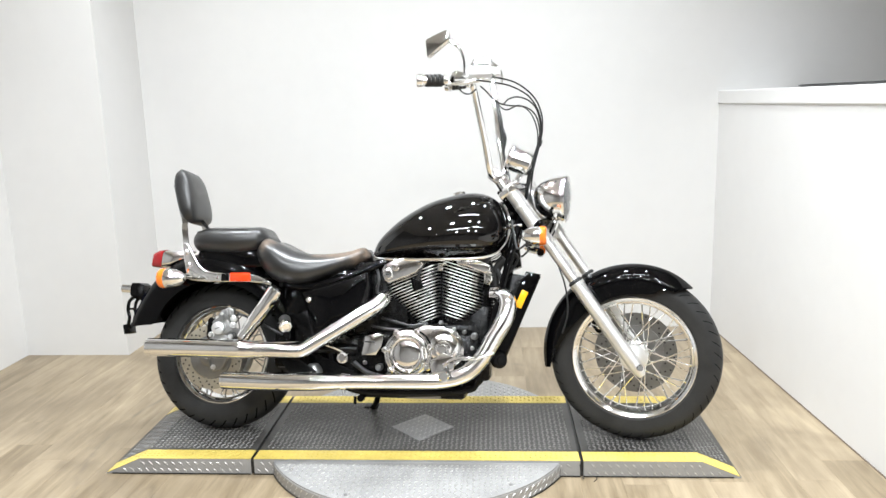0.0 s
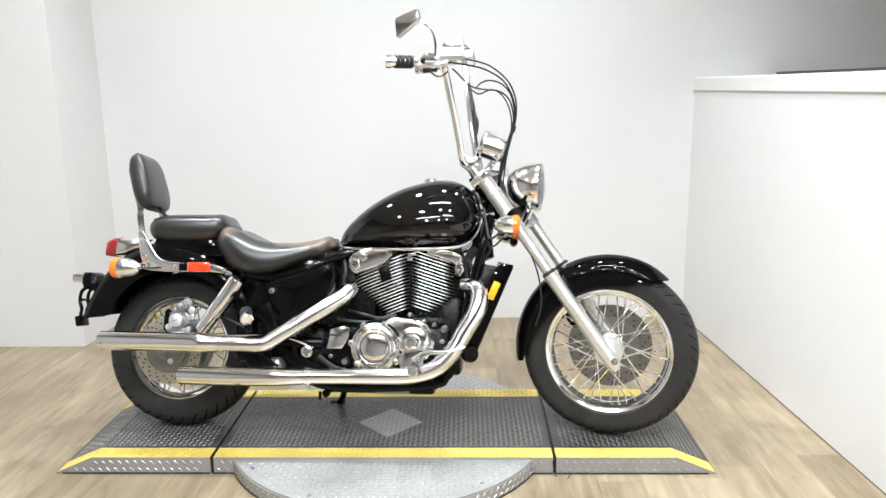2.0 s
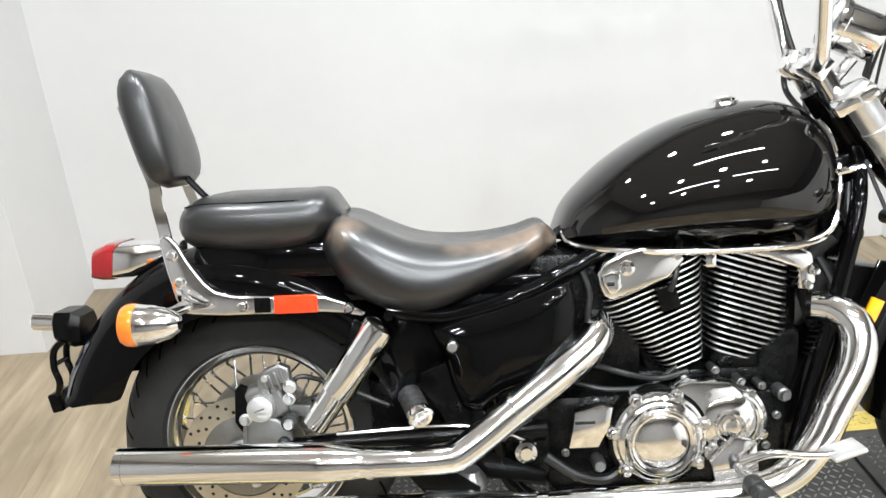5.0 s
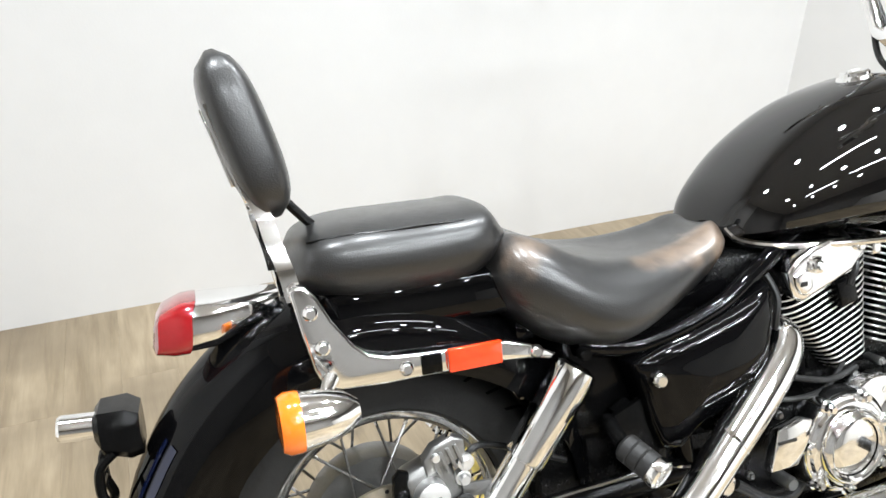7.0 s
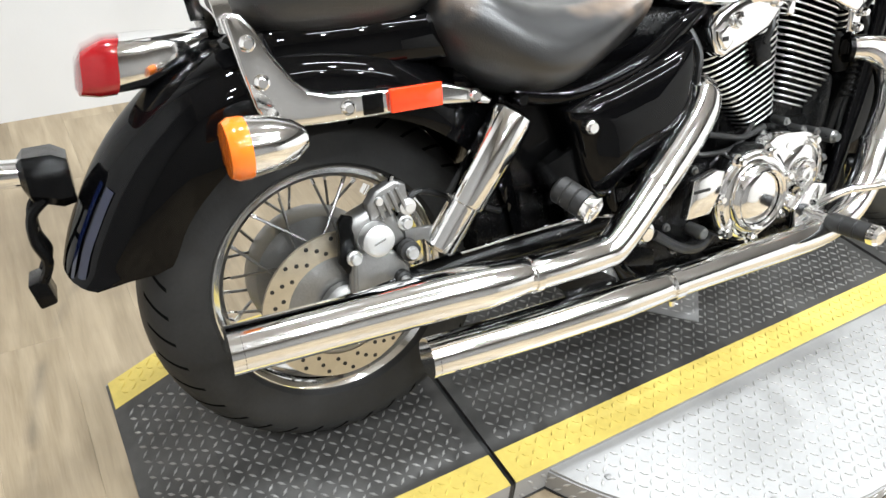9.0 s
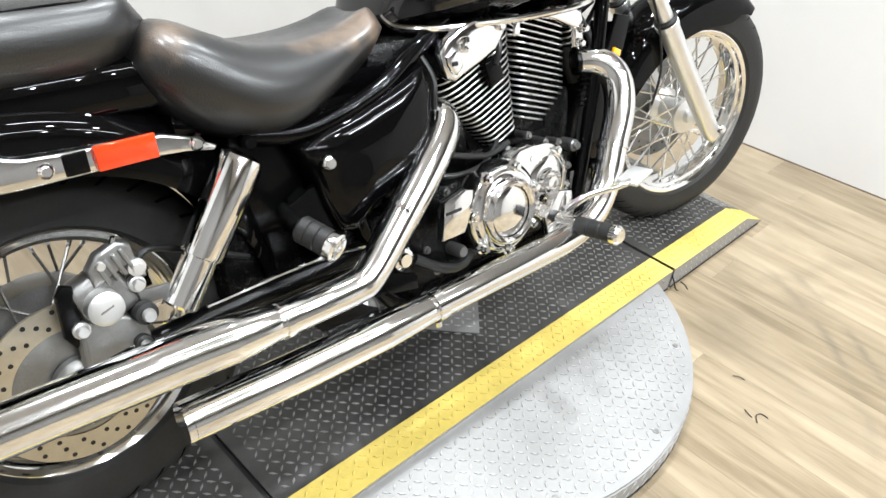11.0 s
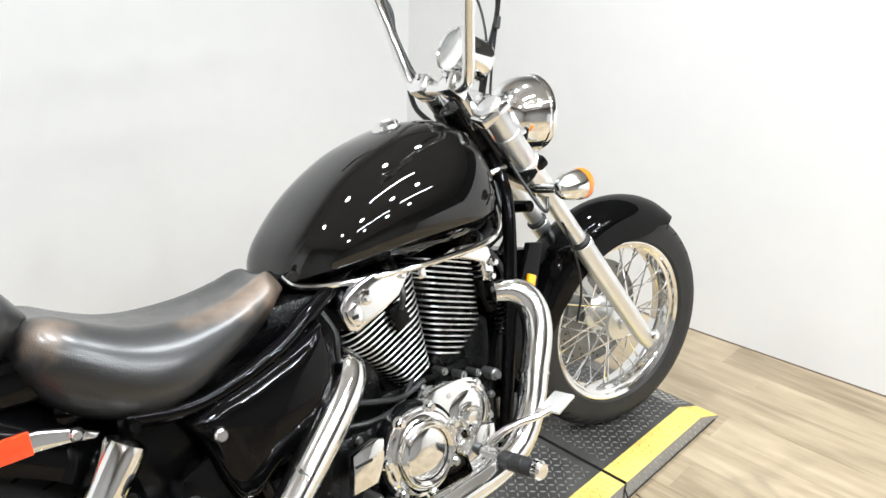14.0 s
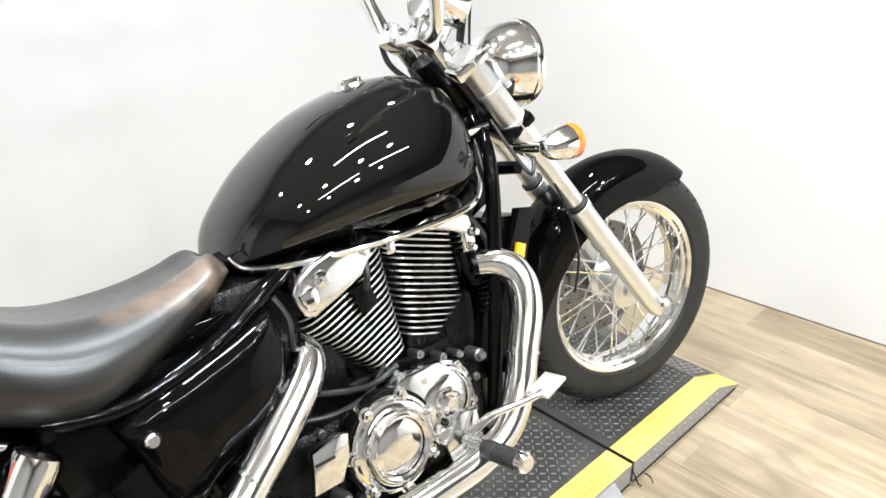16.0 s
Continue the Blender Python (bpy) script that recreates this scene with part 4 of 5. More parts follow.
for i in range(45):
    u = i / 44
    x = .645 + .541 * (u - math.sin(2 * math.pi * u) / (2 * math.pi) * .55)
    zt, zb, w = curve_at(TOPZ, x), curve_at(BOTZ, x), curve_at(WID, x)
    h = zt - zb
    ring = []
    for k in range(40):
        a = 2 * math.pi * k / 40 - math.pi / 2
        ca, sa = math.cos(a), math.sin(a)
        if sa < 0:
            y, z = w * .97 * (1 if ca > 0 else -1) * abs(ca) ** .45, zb + h * .20 * (1 + sa * abs(sa) ** 1.0) * 1.0
        else:
            y, z = w * (1 if ca > 0 else -1) * abs(ca) ** .72, zb + h * (.22 + .80 * sa ** .88)
        ring.append((x, y + TY, z))
    rings.append(ring)
tank = P("fuel_tank", g_loft(rings), M_TANK, None, "gloss black teardrop fuel tank", 60)
for s in (-1, 1):
    tr = [(.655, s * .05, .724), (.664, s * .074, .706), (.70, s * .106, .698), (.78, s * .138, .694), (.88, s * .160, .692), (.98, s * .168, .693), (1.06, s * .164, .696), (1.115, s * .150, .706), (1.150, s * .126, .728),
          (1.175, s * .092, .768), (1.187, s * .070, .815), (1.186, s * .055, .850), (1.172, s * .052, .892), (1.150, s * .05, .922)]
    P("tank_trim", g_tube([(a, c + .011, d) for a, c, d in tr], .0070, 10), M_CHROME, tank, "chrome trim along the tank seam")
cap = P("fuel_cap", moved(g_lathe([(0, .020), (.022, .020), (.026, .017), (.026, .012), (.031, .011), (.033, .004), (.033, -.012)], 32), along((.985, .008, .953), (-.12, 0, 1))), M_CHROME, tank, "round chrome fuel cap")
P("cap_lock", moved(g_box(-.012, .012, .018, .023, -.005, .005, .001), along((.985, .008, .953), (-.12, 0, 1))), M_ALU, cap)
P("tank_pipe", g_tube([(1.17, -.05, .815), (1.20, -.07, .825), (1.235, -.075, .83)], .008, 10), M_CHROME, tank)


# seats
def cushion(name, xs, top, bot, wid, edge, mat, label, sag=0.0):
    """A padded seat: top line in the middle, lower line at the sides, half width; edge gives how high the shoulder rides."""
    rings = []
    n = 40
    for i in range(n + 1):
        x = xs[0] + (xs[1] - xs[0]) * (1 - math.cos(math.pi * i / n)) / 2
        zt, zb, w, e = curve_at(top, x), curve_at(bot, x), curve_at(wid, x), curve_at(edge, x)
        ring = []
        for k in range(44):
            a = 2 * math.pi * k / 44 - math.pi / 2
            ca, sa = math.cos(a), math.sin(a)
            sg = 1 if ca > 0 else -1
            y = w * sg * abs(ca) ** (.62 if sa > 0 else .5)
            if sa > 0:
                z = e + (zt - e) * sa ** .8
            else:
                z = e + (e - zb) * sa * abs(sa) ** .15
            z += sag * math.exp(-((abs(y) - w * .62) / (w * .22)) ** 2) if sa > 0 else 0
            ring.append((x, y, z))
        rings.append(ring)
    return P(name, g_loft(rings), mat, None, label, 60)


seat = cushion("rider_seat", (.186, .640),
               [(.186, .738), (.215, .771), (.25, .770), (.30, .747), (.36, .722), (.42, .712), (.50, .713), (.57, .725), (.615, .738), (.640, .716)],
               [(.186, .700), (.212, .655), (.251, .617), (.312, .590), (.374, .583), (.438, .597), (.501, .620), (.564, .645), (.610, .680), (.640, .700)],
               [(.186, .095), (.212, .135), (.26, .162), (.33, .176), (.40, .172), (.47, .150), (.54, .122), (.60, .098), (.640, .055)],
               [(.186, .718), (.215, .722), (.26, .700), (.33, .655), (.40, .645), (.47, .660), (.54, .685), (.60, .708), (.640, .707)], M_SEAT,
               "black leather bucket rider seat", .010)
pill = cushion("passenger_seat", (-.092, .226),
               [(-.094, .780), (-.07, .812), (-.02, .827), (.07, .829), (.15, .829), (.20, .826), (.226, .790)],
               [(-.092, .755), (-.07, .728), (-.02, .712), (.07, .708), (.15, .712), (.20, .735), (.226, .760)],
               [(-.092, .060), (-.075, .100), (-.03, .122), (.05, .128), (.13, .124), (.19, .112), (.226, .075)],
               [(-.092, .765), (-.07, .772), (-.02, .772), (.07, .770), (.15, .772), (.20, .778), (.226, .775)], M_LEATHER, "black leather passenger pad")


def seam(pts, parent):
    P("seam", g_tube(pts, .0016, 6), M_SATIN, parent)


seam([(-.07, -.085, .806), (-.02, -.102, .812), (.06, -.108, .812), (.14, -.104, .812), (.20, -.09, .806)], pill)

seam([(.215, -.095, .765), (.25, -.115, .752), (.31, -.125, .715), (.38, -.122, .692), (.46, -.108, .690), (.54, -.088, .706), (.60, -.07, .728)], seat)

# backrest
pad_m = Matrix.Translation((-.133, -.004, .956)) @ Matrix.Rotation(radians(-15.5), 4, "Y")
rings = []
for k in range(17):
    u = -1 + 2 * k / 16
    kk = (1 - abs(u) ** 3.2) ** .5 if abs(u) < 1 else .0
    kk = max(kk, .12)
    ring = []
    for q in range(36):
        a = 2 * math.pi * q / 36
        ca, sa = math.cos(a), math.sin(a)
        ring.append(pad_m @ Vector((.037 * kk * (1 if ca > 0 else -1) * abs(ca) ** .55 + (.004 if ca > 0 else 0), (.101 - .010 * u) * (.55 + .45 * kk) * (1 if sa > 0 else -1) * abs(sa) ** .5, .116 * u)))
    rings.append(ring)
pad = P("backrest", g_loft(rings), M_LEATHER, None, "black leather backrest pad on chrome bars", 60)
for s in (-1, 1):
    line = smooth_path([(-.098, s * .112, .735), (-.104, s * .110, .775), (-.115, s * .100, .815), (-.122, s * .088, .85), (-.140, s * .082, .90), (-.168, s * .080, 1.0)], 5)
    P("backrest_bar", g_loft([[q + Vector((dx, dy, 0)) for dx, dy in ((-.011, -.003), (.011, -.003), (.011, .003), (-.011, .003))] for q in line]), M_CHROME, pad)
P("backrest_plate", moved(g_box(-.040, -.034, -.040, .040, -.060, .05, .002), pad_m), M_CHROME, pad)
P("pad_stay", g_tube([(-.085, -.01, .86), (-.055, -.01, .825), (-.03, -.01, .80)], .007, 8), M_SATIN, pad)

# fender rails with reflectors
RAIL = [(-.107, .753), (-.097, .760), (-.086, .758), (-.072, .742), (-.055, .708), (-.029, .669), (-.010, .652), (.018, .643), (.060, .640), (.097, .638), (.193, .634), (.230, .622), (.270, .600),
        (.262, .592), (.225, .600), (.18, .604), (.008, .604), (-.050, .608), (-.073, .612), (-.085, .640), (-.096, .690)]
for s in (-1, 1):
    rl = P("fender_rail", g_plate(RAIL, s * .125, s * .136, .005, 3), M_CHROME, None, "chrome fender rail plate")
    P("reflector", g_box(.100, .181, min(s * .137, s * .146), max(s * .137, s * .146), .606, .640, .002), M_REDORANGE, rl, "orange-red side reflector")
    P("rail_gap", g_box(.062, .092, min(s * .1362, s * .139), max(s * .1362, s * .139), .608, .637, .001), M_SATIN, rl)
    for bx, bz in ((.040, .622), (-.083, .722), (-.072, .672), (.238, .610)):
        P("rail_bolt", moved(g_lathe([(0, -.009), (.006, -.009), (.010, -.005), (.011, 0)], 16), Matrix.Translation((bx, s * .136, bz)) @ (Matrix.Identity(4) if s < 0 else Matrix.Rotation(math.pi, 4, "Z"))), M_CHROME, rl)
    c = Vector((-.126, s * .222, .614 if s < 0 else .575))
    sg = P("rear_turn_signal", moved(g_lathe([(0, .082), (.014, .078), (.026, .062), (.034, .036), (.0375, .008), (.0375, -.004)], 32), along(c, (1, 0, 0))), M_CHROME, None, "chrome bullet rear turn signal with orange lens")
    P("signal_lens", moved(g_lathe([(.0375, .006), (.0385, .002), (.0385, -.012), (.034, -.020), (0, -.023)], 32), along(c, (1, 0, 0))), M_ORANGE, sg)
    P("signal_stem", g_tube([c + Vector((.035, -s * .03, .006)), c + Vector((.060, -s * .085, .012))], .012, 12), M_CHROME, sg)

# tail light and plate holder
tl = P("tail_light", g_loft([[(x, w * (1 if math.cos(a) > 0 else -1) * abs(math.cos(a)) ** .5, z + h * (1 if math.sin(a) > 0 else -1) * abs(math.sin(a)) ** .5) for a in [2 * math.pi * q / 28 for q in range(28)]]
                             for x, w, z, h in ((-.238, .054, .702, .036), (-.20, .055, .703, .035), (-.15, .046, .712, .024), (-.11, .030, .722, .012))]), M_CHROME, None, "chrome tail light housing", 50)
P("tail_lens", g_loft([[(x - (z + h * math.sin(a) - .70) * -.25, w * (1 if math.cos(a) > 0 else -1) * abs(math.cos(a)) ** .45, z + h * (1 if math.sin(a) > 0 else -1) * abs(math.sin(a)) ** .45) for a in [2 * math.pi * q / 28 for q in range(28)]]
                       for x, w, z, h in ((-.232, .056, .702, .038), (-.252, .056, .702, .038), (-.276, .047, .699, .031), (-.282, .03, .697, .02))]), M_RED, tl, "red tail light lens", 40)
ph = P("plate_holder", g_loft([[(x, y0 * ca, z + h * sa) for ca, sa in ((-1, -.6), (-1, .4), (-.75, 1), (.75, 1), (1, .4), (1, -.6), (.7, -1), (-.7, -1))]
                               for x, y0, z, h in ((-.378, .030, .576, .018), (-.370, .042, .572, .030), (-.335, .046, .566, .036), (-.318, .040, .562, .030))]), M_SATIN, None, "black plate holder with chrome lamp", 30)
P("plate_lamp", moved(g_lathe([(0, -.058), (.016, -.058), (.019, -.054), (.019, 0)], 24), along((-.366, -.01, .578), (1, 0, -.08))), M_CHROME, ph)
for y in (-.036, .018):
    P("holder_arm", g_tube([(-.355, y, .545), (-.376, y, .525), (-.380, y, .49), (-.372, y, .46), (-.384, y + .012, .430)], .007, 8), M_SATIN, ph)
P("holder_bar", g_tube([(-.380, -.036, .495), (-.380, .018, .495)], .005, 8), M_SATIN, ph)
P("holder_foot", moved(g_box(-.012, .012, -.03, .03, -.02, .02, .004), Matrix.Translation((-.390, 0, .412)) @ Matrix.Rotation(radians(-12), 4, "Y")), M_SATIN, ph)

# shocks and swingarm
for s in (-1, 1):
    a, b = Vector((.158, s * .143, .385)), Vector((.306, s * .148, .590))
    sh = P("shock_absorber", moved(g_lathe([(0, -.004), (.023, 0), (.0260, .004), (.0265, .075), (.0275, .079), (.0320, .081), (.0330, .085), (.0335, .225), (.0310, .236), (.018, .242), (0, .243)], 28), along(a, b - a)), M_CHROME, None, "chrome covered shock absorber")
    P("shock_eye", moved(g_lathe([(0, -.006), (.008, -.006), (.010, -.003), (.010, .010)], 20), Matrix.Translation(b + Vector((.006, 0, .004)))), M_SATIN, sh)
    P("swingarm", g_tube([(.02, s * .118, .327), (.25, s * .125, .345), (.50, s * .12, .350), (.60, s * .10, .345)], [.018, .020, .022, .024], 14), M_SATIN)
    P("frame_tube", g_tube([(.31, s * .12, .60), (.42, s * .13, .585), (.56, s * .13, .62), (.66, s * .11, .665), (.80, s * .06, .72)], .016, 12), M_BLACK)
    P("frame_tube", g_tube([(1.225, s * .045, .86), (1.205, s * .095, .76), (1.165, s * .112, .60), (1.115, s * .115, .40), (1.07, s * .115, .245), (1.02, s * .115, .205), (.80, s * .12, .190), (.60, s * .12, .20), (.52, s * .12, .27), (.50, s * .12, .40), (.45, s * .125, .56)], .0155, 12), M_BLACK)
P("frame_spine", g_tube([(1.20, 0, .88), (1.0, 0, .80), (.75, 0, .70), (.45, 0, .62), (.20, 0, .655), (-.08, 0, .70)], .03, 14), M_SATIN)

# side panels
SIDE = [(.385, .566), (.440, .585), (.50, .598), (.58, .622), (.655, .650), (.664, .60), (.658, .54), (.640, .492), (.600, .465), (.517, .432), (.470, .398), (.442, .408), (.425, .45), (.41, .51)]
SIDE_FINE = []
for i, p in enumerate(SIDE):
    q = SIDE[(i + 1) % len(SIDE)]
    SIDE_FINE += [(p[0] + (q[0] - p[0]) * k / 3, p[1] + (q[1] - p[1]) * k / 3) for k in range(3)]
for s in (-1, 1):
    mid = Vector((sum(p[0] for p in SIDE) / len(SIDE), 0, sum(p[1] for p in SIDE) / len(SIDE)))
    rings = []
    for k, yy in ((1.0, .095), (1.0, .128), (.985, .140), (.95, .149), (.88, .155), (.72, .161), (.5, .165), (.25, .167), (.02, .168)):
        rings.append([mid + (Vector((x, 0, z)) - mid) * k + Vector((0, s * yy, 0)) for x, z in SIDE_FINE])
    sp = P("side_panel", g_loft(rings), M_BLACK, None, "gloss black side panel with chrome bolt", 50)
    P("panel_bolt", moved(g_lathe([(0, -.010), (.008, -.010), (.012, -.006), (.0135, 0), (.0135, .03)], 20), Matrix.Translation((.428, s * .165, .536)) @ (Matrix.Identity(4) if s < 0 else Matrix.Rotation(math.pi, 4, "Z"))), M_CHROME, sp)
P("rear_inner_panel", g_box(.30, .56, -.095, .095, .42, .64, .02), M_SATIN, None, "dark battery box under the seat")
P("air_box", join(g_box(.58, .80, -.085, .085, .40, .69, .02), g_box(.78, 1.12, -.05, .05, .45, .70, .02)), M_ENGINE, None, "dark inner air box between the cylinders")
P("gearbox", join(g_box(.26, .60, -.075, .075, .27, .45, .02), g_box(.44, .62, -.11, .11, .24, .40, .02)), M_ENGINE, None, "dark gearbox housing behind the engine")
P("seat_pan", join(g_box(-.06, .24, -.105, .105, .66, .735, .02), g_box(.22, .62, -.10, .10, .61, .66, .02)), M_BLACK)

# radiator
rad = P("radiator", g_plate([(1.195, .645), (1.296, .628), (1.160, .318), (1.060, .325)], -.080, .086, .004), M_SATIN, None, "black radiator between the frame tubes")
RDIR = Vector((1.268 - 1.130, 0, .634 - .322)).normalized()
for s in (-1, 1):
    P("radiator_shroud", g_plate([(1.250, .652), (1.306, .640), (1.170, .318), (1.104, .328)], s * .087, s * .096, .004), M_BLACK, rad)
    rc = Vector((1.234, s * .100, .546))
    P("amber_reflector", moved(g_box(-.013, .013, -.004, .004, -.034, .034, .002), Matrix.Translation(rc) @ Matrix.Rotation(math.atan2(RDIR.x, RDIR.z), 4, "Y")), M_AMBER, rad, "amber side reflector")
P("neck_cover", g_plate([(1.175, .85), (1.212, .856), (1.222, .76), (1.232, .675), (1.17, .65), (1.15, .74)], -.055, .075, .010, 3), M_SATIN, rad, "black plastic cover below the steering head")
P("radiator_hose", g_tube([(1.17, -.07, .70), (1.14, -.06, .665), (1.13, -.05, .60), (1.15, -.06, .52)], .017, 12), M_RUBBER, rad)
P("horn", moved(g_lathe([(0, -.016), (.012, -.016), (.014, -.012), (.024, -.012), (.031, -.008), (.031, .008), (0, .014)], 28), along((1.150, -.115, .318), (-.5, .85, 0))), M_SATIN, None, "black disc horn")
P("lock_knob", moved(g_lathe([(0, -.03), (.010, -.03), (.014, -.026), (.015, .03)], 24), Matrix.Translation((1.305, -.044, .726))), M_SATIN, None, "small black round lock below the headlight")

# engine
eng = P("crankcase", join(g_box(.60, 1.08, -.115, .115, .215, .415, .03), g_box(.74, 1.05, -.08, .08, .40, .448, .015)), M_ENGINE, None, "black crankcase of the V-twin engine")
P("front_engine_mount", g_box(1.03, 1.115, -.075, .075, .235, .52, .015), M_ENGINE, eng)
P("oil_pan", g_box(.62, 1.02, -.09, .09, .165, .225, .012), M_ENGINE, eng)
P("pan_plate", g_box(.80, .93, -.11, -.02, .168, .19, .004), M_CAST, eng)


def cylinder(name, core_box, fins, slope, depth, label):
    """Finned cylinder: thin sloping plates from x0 to x1, polished on their rims. fins: (x0, x1, height at x = .922)."""
    core = P(name, core_box, M_ENGINE, None, label)
    for n, (x0, x1, z) in enumerate(fins):
        a = math.atan(slope)
        cx, w = (x0 + x1) / 2, (x1 - x0) / math.cos(a)
        m = Matrix.Translation((cx, 0, z + slope * (cx - .922))) @ Matrix.Rotation(-a, 4, "Y")
        dep = depth - .006 * (1 - n / len(fins))

        def rr(inset, zz):
            ring = []
            for q in range(48):
                t = 2 * math.pi * q / 48
                ca, sa = math.cos(t), math.sin(t)
                ring.append(m @ Vector(((w / 2 - inset) * (1 if ca > 0 else -1) * abs(ca) ** .38, (dep - inset) * (1 if sa > 0 else -1) * abs(sa) ** .5, zz)))
            return ring
        fin = P("cooling_fin", g_loft([rr(.005, -.0020), rr(.0005, -.0013), rr(.0005, .0013), rr(.005, .0020)]), M_ENGINE, core)
        P("fin_rim", g_loft([rr(.0006, -.0019), rr(.0000, -.0016), rr(-.0004, -.0009), rr(-.0004, .0009), rr(.0000, .0016), rr(.0006, .0019)], False), M_FIN, fin)
    return core


NF = 17
cr = cylinder("rear_cylinder", moved(g_box(-.062, .030, -.072, .072, -.01, .20, .012), Matrix.Translation((.875, 0, .450)) @ Matrix.Rotation(radians(-22), 4, "Y")),
              [(max(.716, (1.612 - z) / 1.345), .920, z) for z in [.482 + k * .0126 for k in range(NF)]], .40, .112, "black finned rear cylinder with polished fin edges")
cf = cylinder("front_cylinder", moved(g_box(-.030, .070, -.070, .070, -.01, .19, .012), Matrix.Translation((.965, 0, .455)) @ Matrix.Rotation(radians(20), 4, "Y")),
              [(.927, min(1.086, 1.020 + (z - .500) * 1.05), z) for z in [.494 + k * .0126 for k in range(NF)]], -.32, .104, "black finned front cylinder with polished fin edges")
P("rear_head_cover", g_plate([(.703, .655), (.706, .632), (.714, .612), (.732, .603), (.750, .610), (.795, .625), (.838, .643), (.866, .676), (.856, .692), (.822, .700), (.785, .702), (.750, .692), (.720, .676)], -.136, -.02, .006, 3), M_CHROME, cr, "polished chrome rocker cover")
P("rear_head_cap", g_plate([(.709, .650), (.712, .634), (.722, .618), (.734, .614), (.748, .628), (.744, .656), (.728, .664)], -.143, -.130, .006, 3), M_CHROME, cr)
P("head_slot", g_box(.719, .733, -.1445, -.142, .632, .640, .001), M_CABLE, cr)
P("head_bolt", moved(g_lathe([(0, -.014), (.006, -.014), (.008, -.010), (.013, -.009), (.015, -.004), (.015, .02)], 20), Matrix.Translation((.757, -.137, .664))), M_CHROME, cr)
P("head_bolt", moved(g_lathe([(0, -.012), (.006, -.012), (.009, -.008), (.010, 0), (.010, .02)], 16), Matrix.Translation((.850, -.132, .684))), M_CHROME, cr)
P("coil_cover", moved(g_box(-.019, .019, -.010, .010, -.024, .024, .003), Matrix.Translation((.838, -.118, .602)) @ Matrix.Rotation(radians(-16), 4, "Y")), M_SATIN, cr, "small black plate on the fins")
P("plug_lead", g_tube([(.84, -.128, .615), (.85, -.13, .645), (.86, -.11, .68), (.88, -.06, .70)], .006, 8), M_CABLE, cr)
P("front_head_cover", g_plate([(.985, .690), (1.010, .698), (1.075, .693), (1.112, .676), (1.118, .655), (1.098, .640), (1.070, .652), (1.030, .668), (.995, .676)], -.114, -.02, .006, 3), M_CHROME, cf, "polished chrome rocker cover")
P("front_head_side", g_plate([(1.090, .660), (1.122, .652), (1.128, .618), (1.112, .596), (1.092, .604)], -.108, -.04, .008, 3), M_CHROME, cf)
for hx, hz in ((1.118, .640), (1.105, .612), (1.02, .688)):
    P("cap_nut", moved(g_lathe([(0, -.012), (.006, -.011), (.009, -.005), (.010, .0)], 14), Matrix.Translation((hx, -.112, hz))), M_CHROME, cf)
P("plug_lead", g_tube([(1.07, -.095, .655), (1.09, -.105, .67), (1.11, -.09, .70), (1.10, -.05, .715)], .007, 8), M_CABLE, cf)
P("centre_fitting", join(g_box(.914, .936, -.106, -.05, .652, .682, .005), g_tube([(.925, -.085, .672), (.94, -.092, .682), (.955, -.075, .694)], .007, 10)), M_CHROME, eng)

# engine covers
for bx, bz in ((1.03, .30), (1.05, .36), (1.02, .42), (.66, .25), (.70, .40), (1.06, .25), (.64, .30), (.98, .43), (.87, .44), (.93, .455)):
    P("case_bolt", moved(g_lathe([(0, -.009), (.0045, -.009), (.0055, -.005), (.008, -.004), (.008, .03)], 12), Matrix.Translation((bx, -.116, bz))), M_GREYDISC, eng)
P("sensor", moved(g_lathe([(0, -.024), (.008, -.024), (.010, -.016), (.013, -.014), (.014, .02)], 20), Matrix.Translation((1.058, -.118, .405))), M_GREYDISC, eng)
P("case_hose", g_tube([(.70, -.10, .47), (.76, -.12, .455), (.82, -.115, .442), (.88, -.11, .452)], .006, 10), M_CABLE, eng)
P("case_hose", g_tube([(.66, -.11, .44), (.72, -.13, .43), (.80, -.12, .43), (.86, -.10, .46)], .005, 8), M_CABLE, eng)
P("wire_loom", g_tube([(1.14, -.08, .66), (1.16, -.10, .60), (1.14, -.11, .52), (1.12, -.10, .45), (1.10, -.11, .36)], .008, 8), M_CABLE, eng)
P("wire_loom", g_tube([(1.20, -.07, .80), (1.19, -.09, .74), (1.22, -.08, .70), (1.18, -.07, .64)], .006, 8), M_CABLE, eng)
P("wire_loom", g_tube([(.67, -.09, .68), (.69, -.12, .62), (.685, -.125, .57), (.70, -.11, .50)], .006, 8), M_CABLE, eng)
cc = Vector((.812, -.150, .338))
clutch = P("clutch_cover", moved(g_lathe([(0, -.030), (.025, -.0295), (.045, -.027), (.053, -.023), (.056, -.024), (.059, -.030), (.063, -.031), (.066, -.028), (.069, -.018), (.073, -.015), (.079, -.014), (.083, -.009), (.088, -.008), (.091, -.003), (.091, .040)], 56), Matrix.Translation(cc)), M_CHROME, eng, "round chrome clutch cover")
P("gasket", moved(g_lathe([(.06, -.002), (.0955, -.002), (.0975, .002), (.0975, .026), (.06, .026)], 56), Matrix.Translation(cc)), M_SATIN, clutch)
P("cover_crest", moved(g_lathe([(.052, -.026), (.054, -.0325), (.058, -.034), (.061, -.0315), (.063, -.024)], 48), Matrix.Translation(cc)), M_CHROME, clutch)
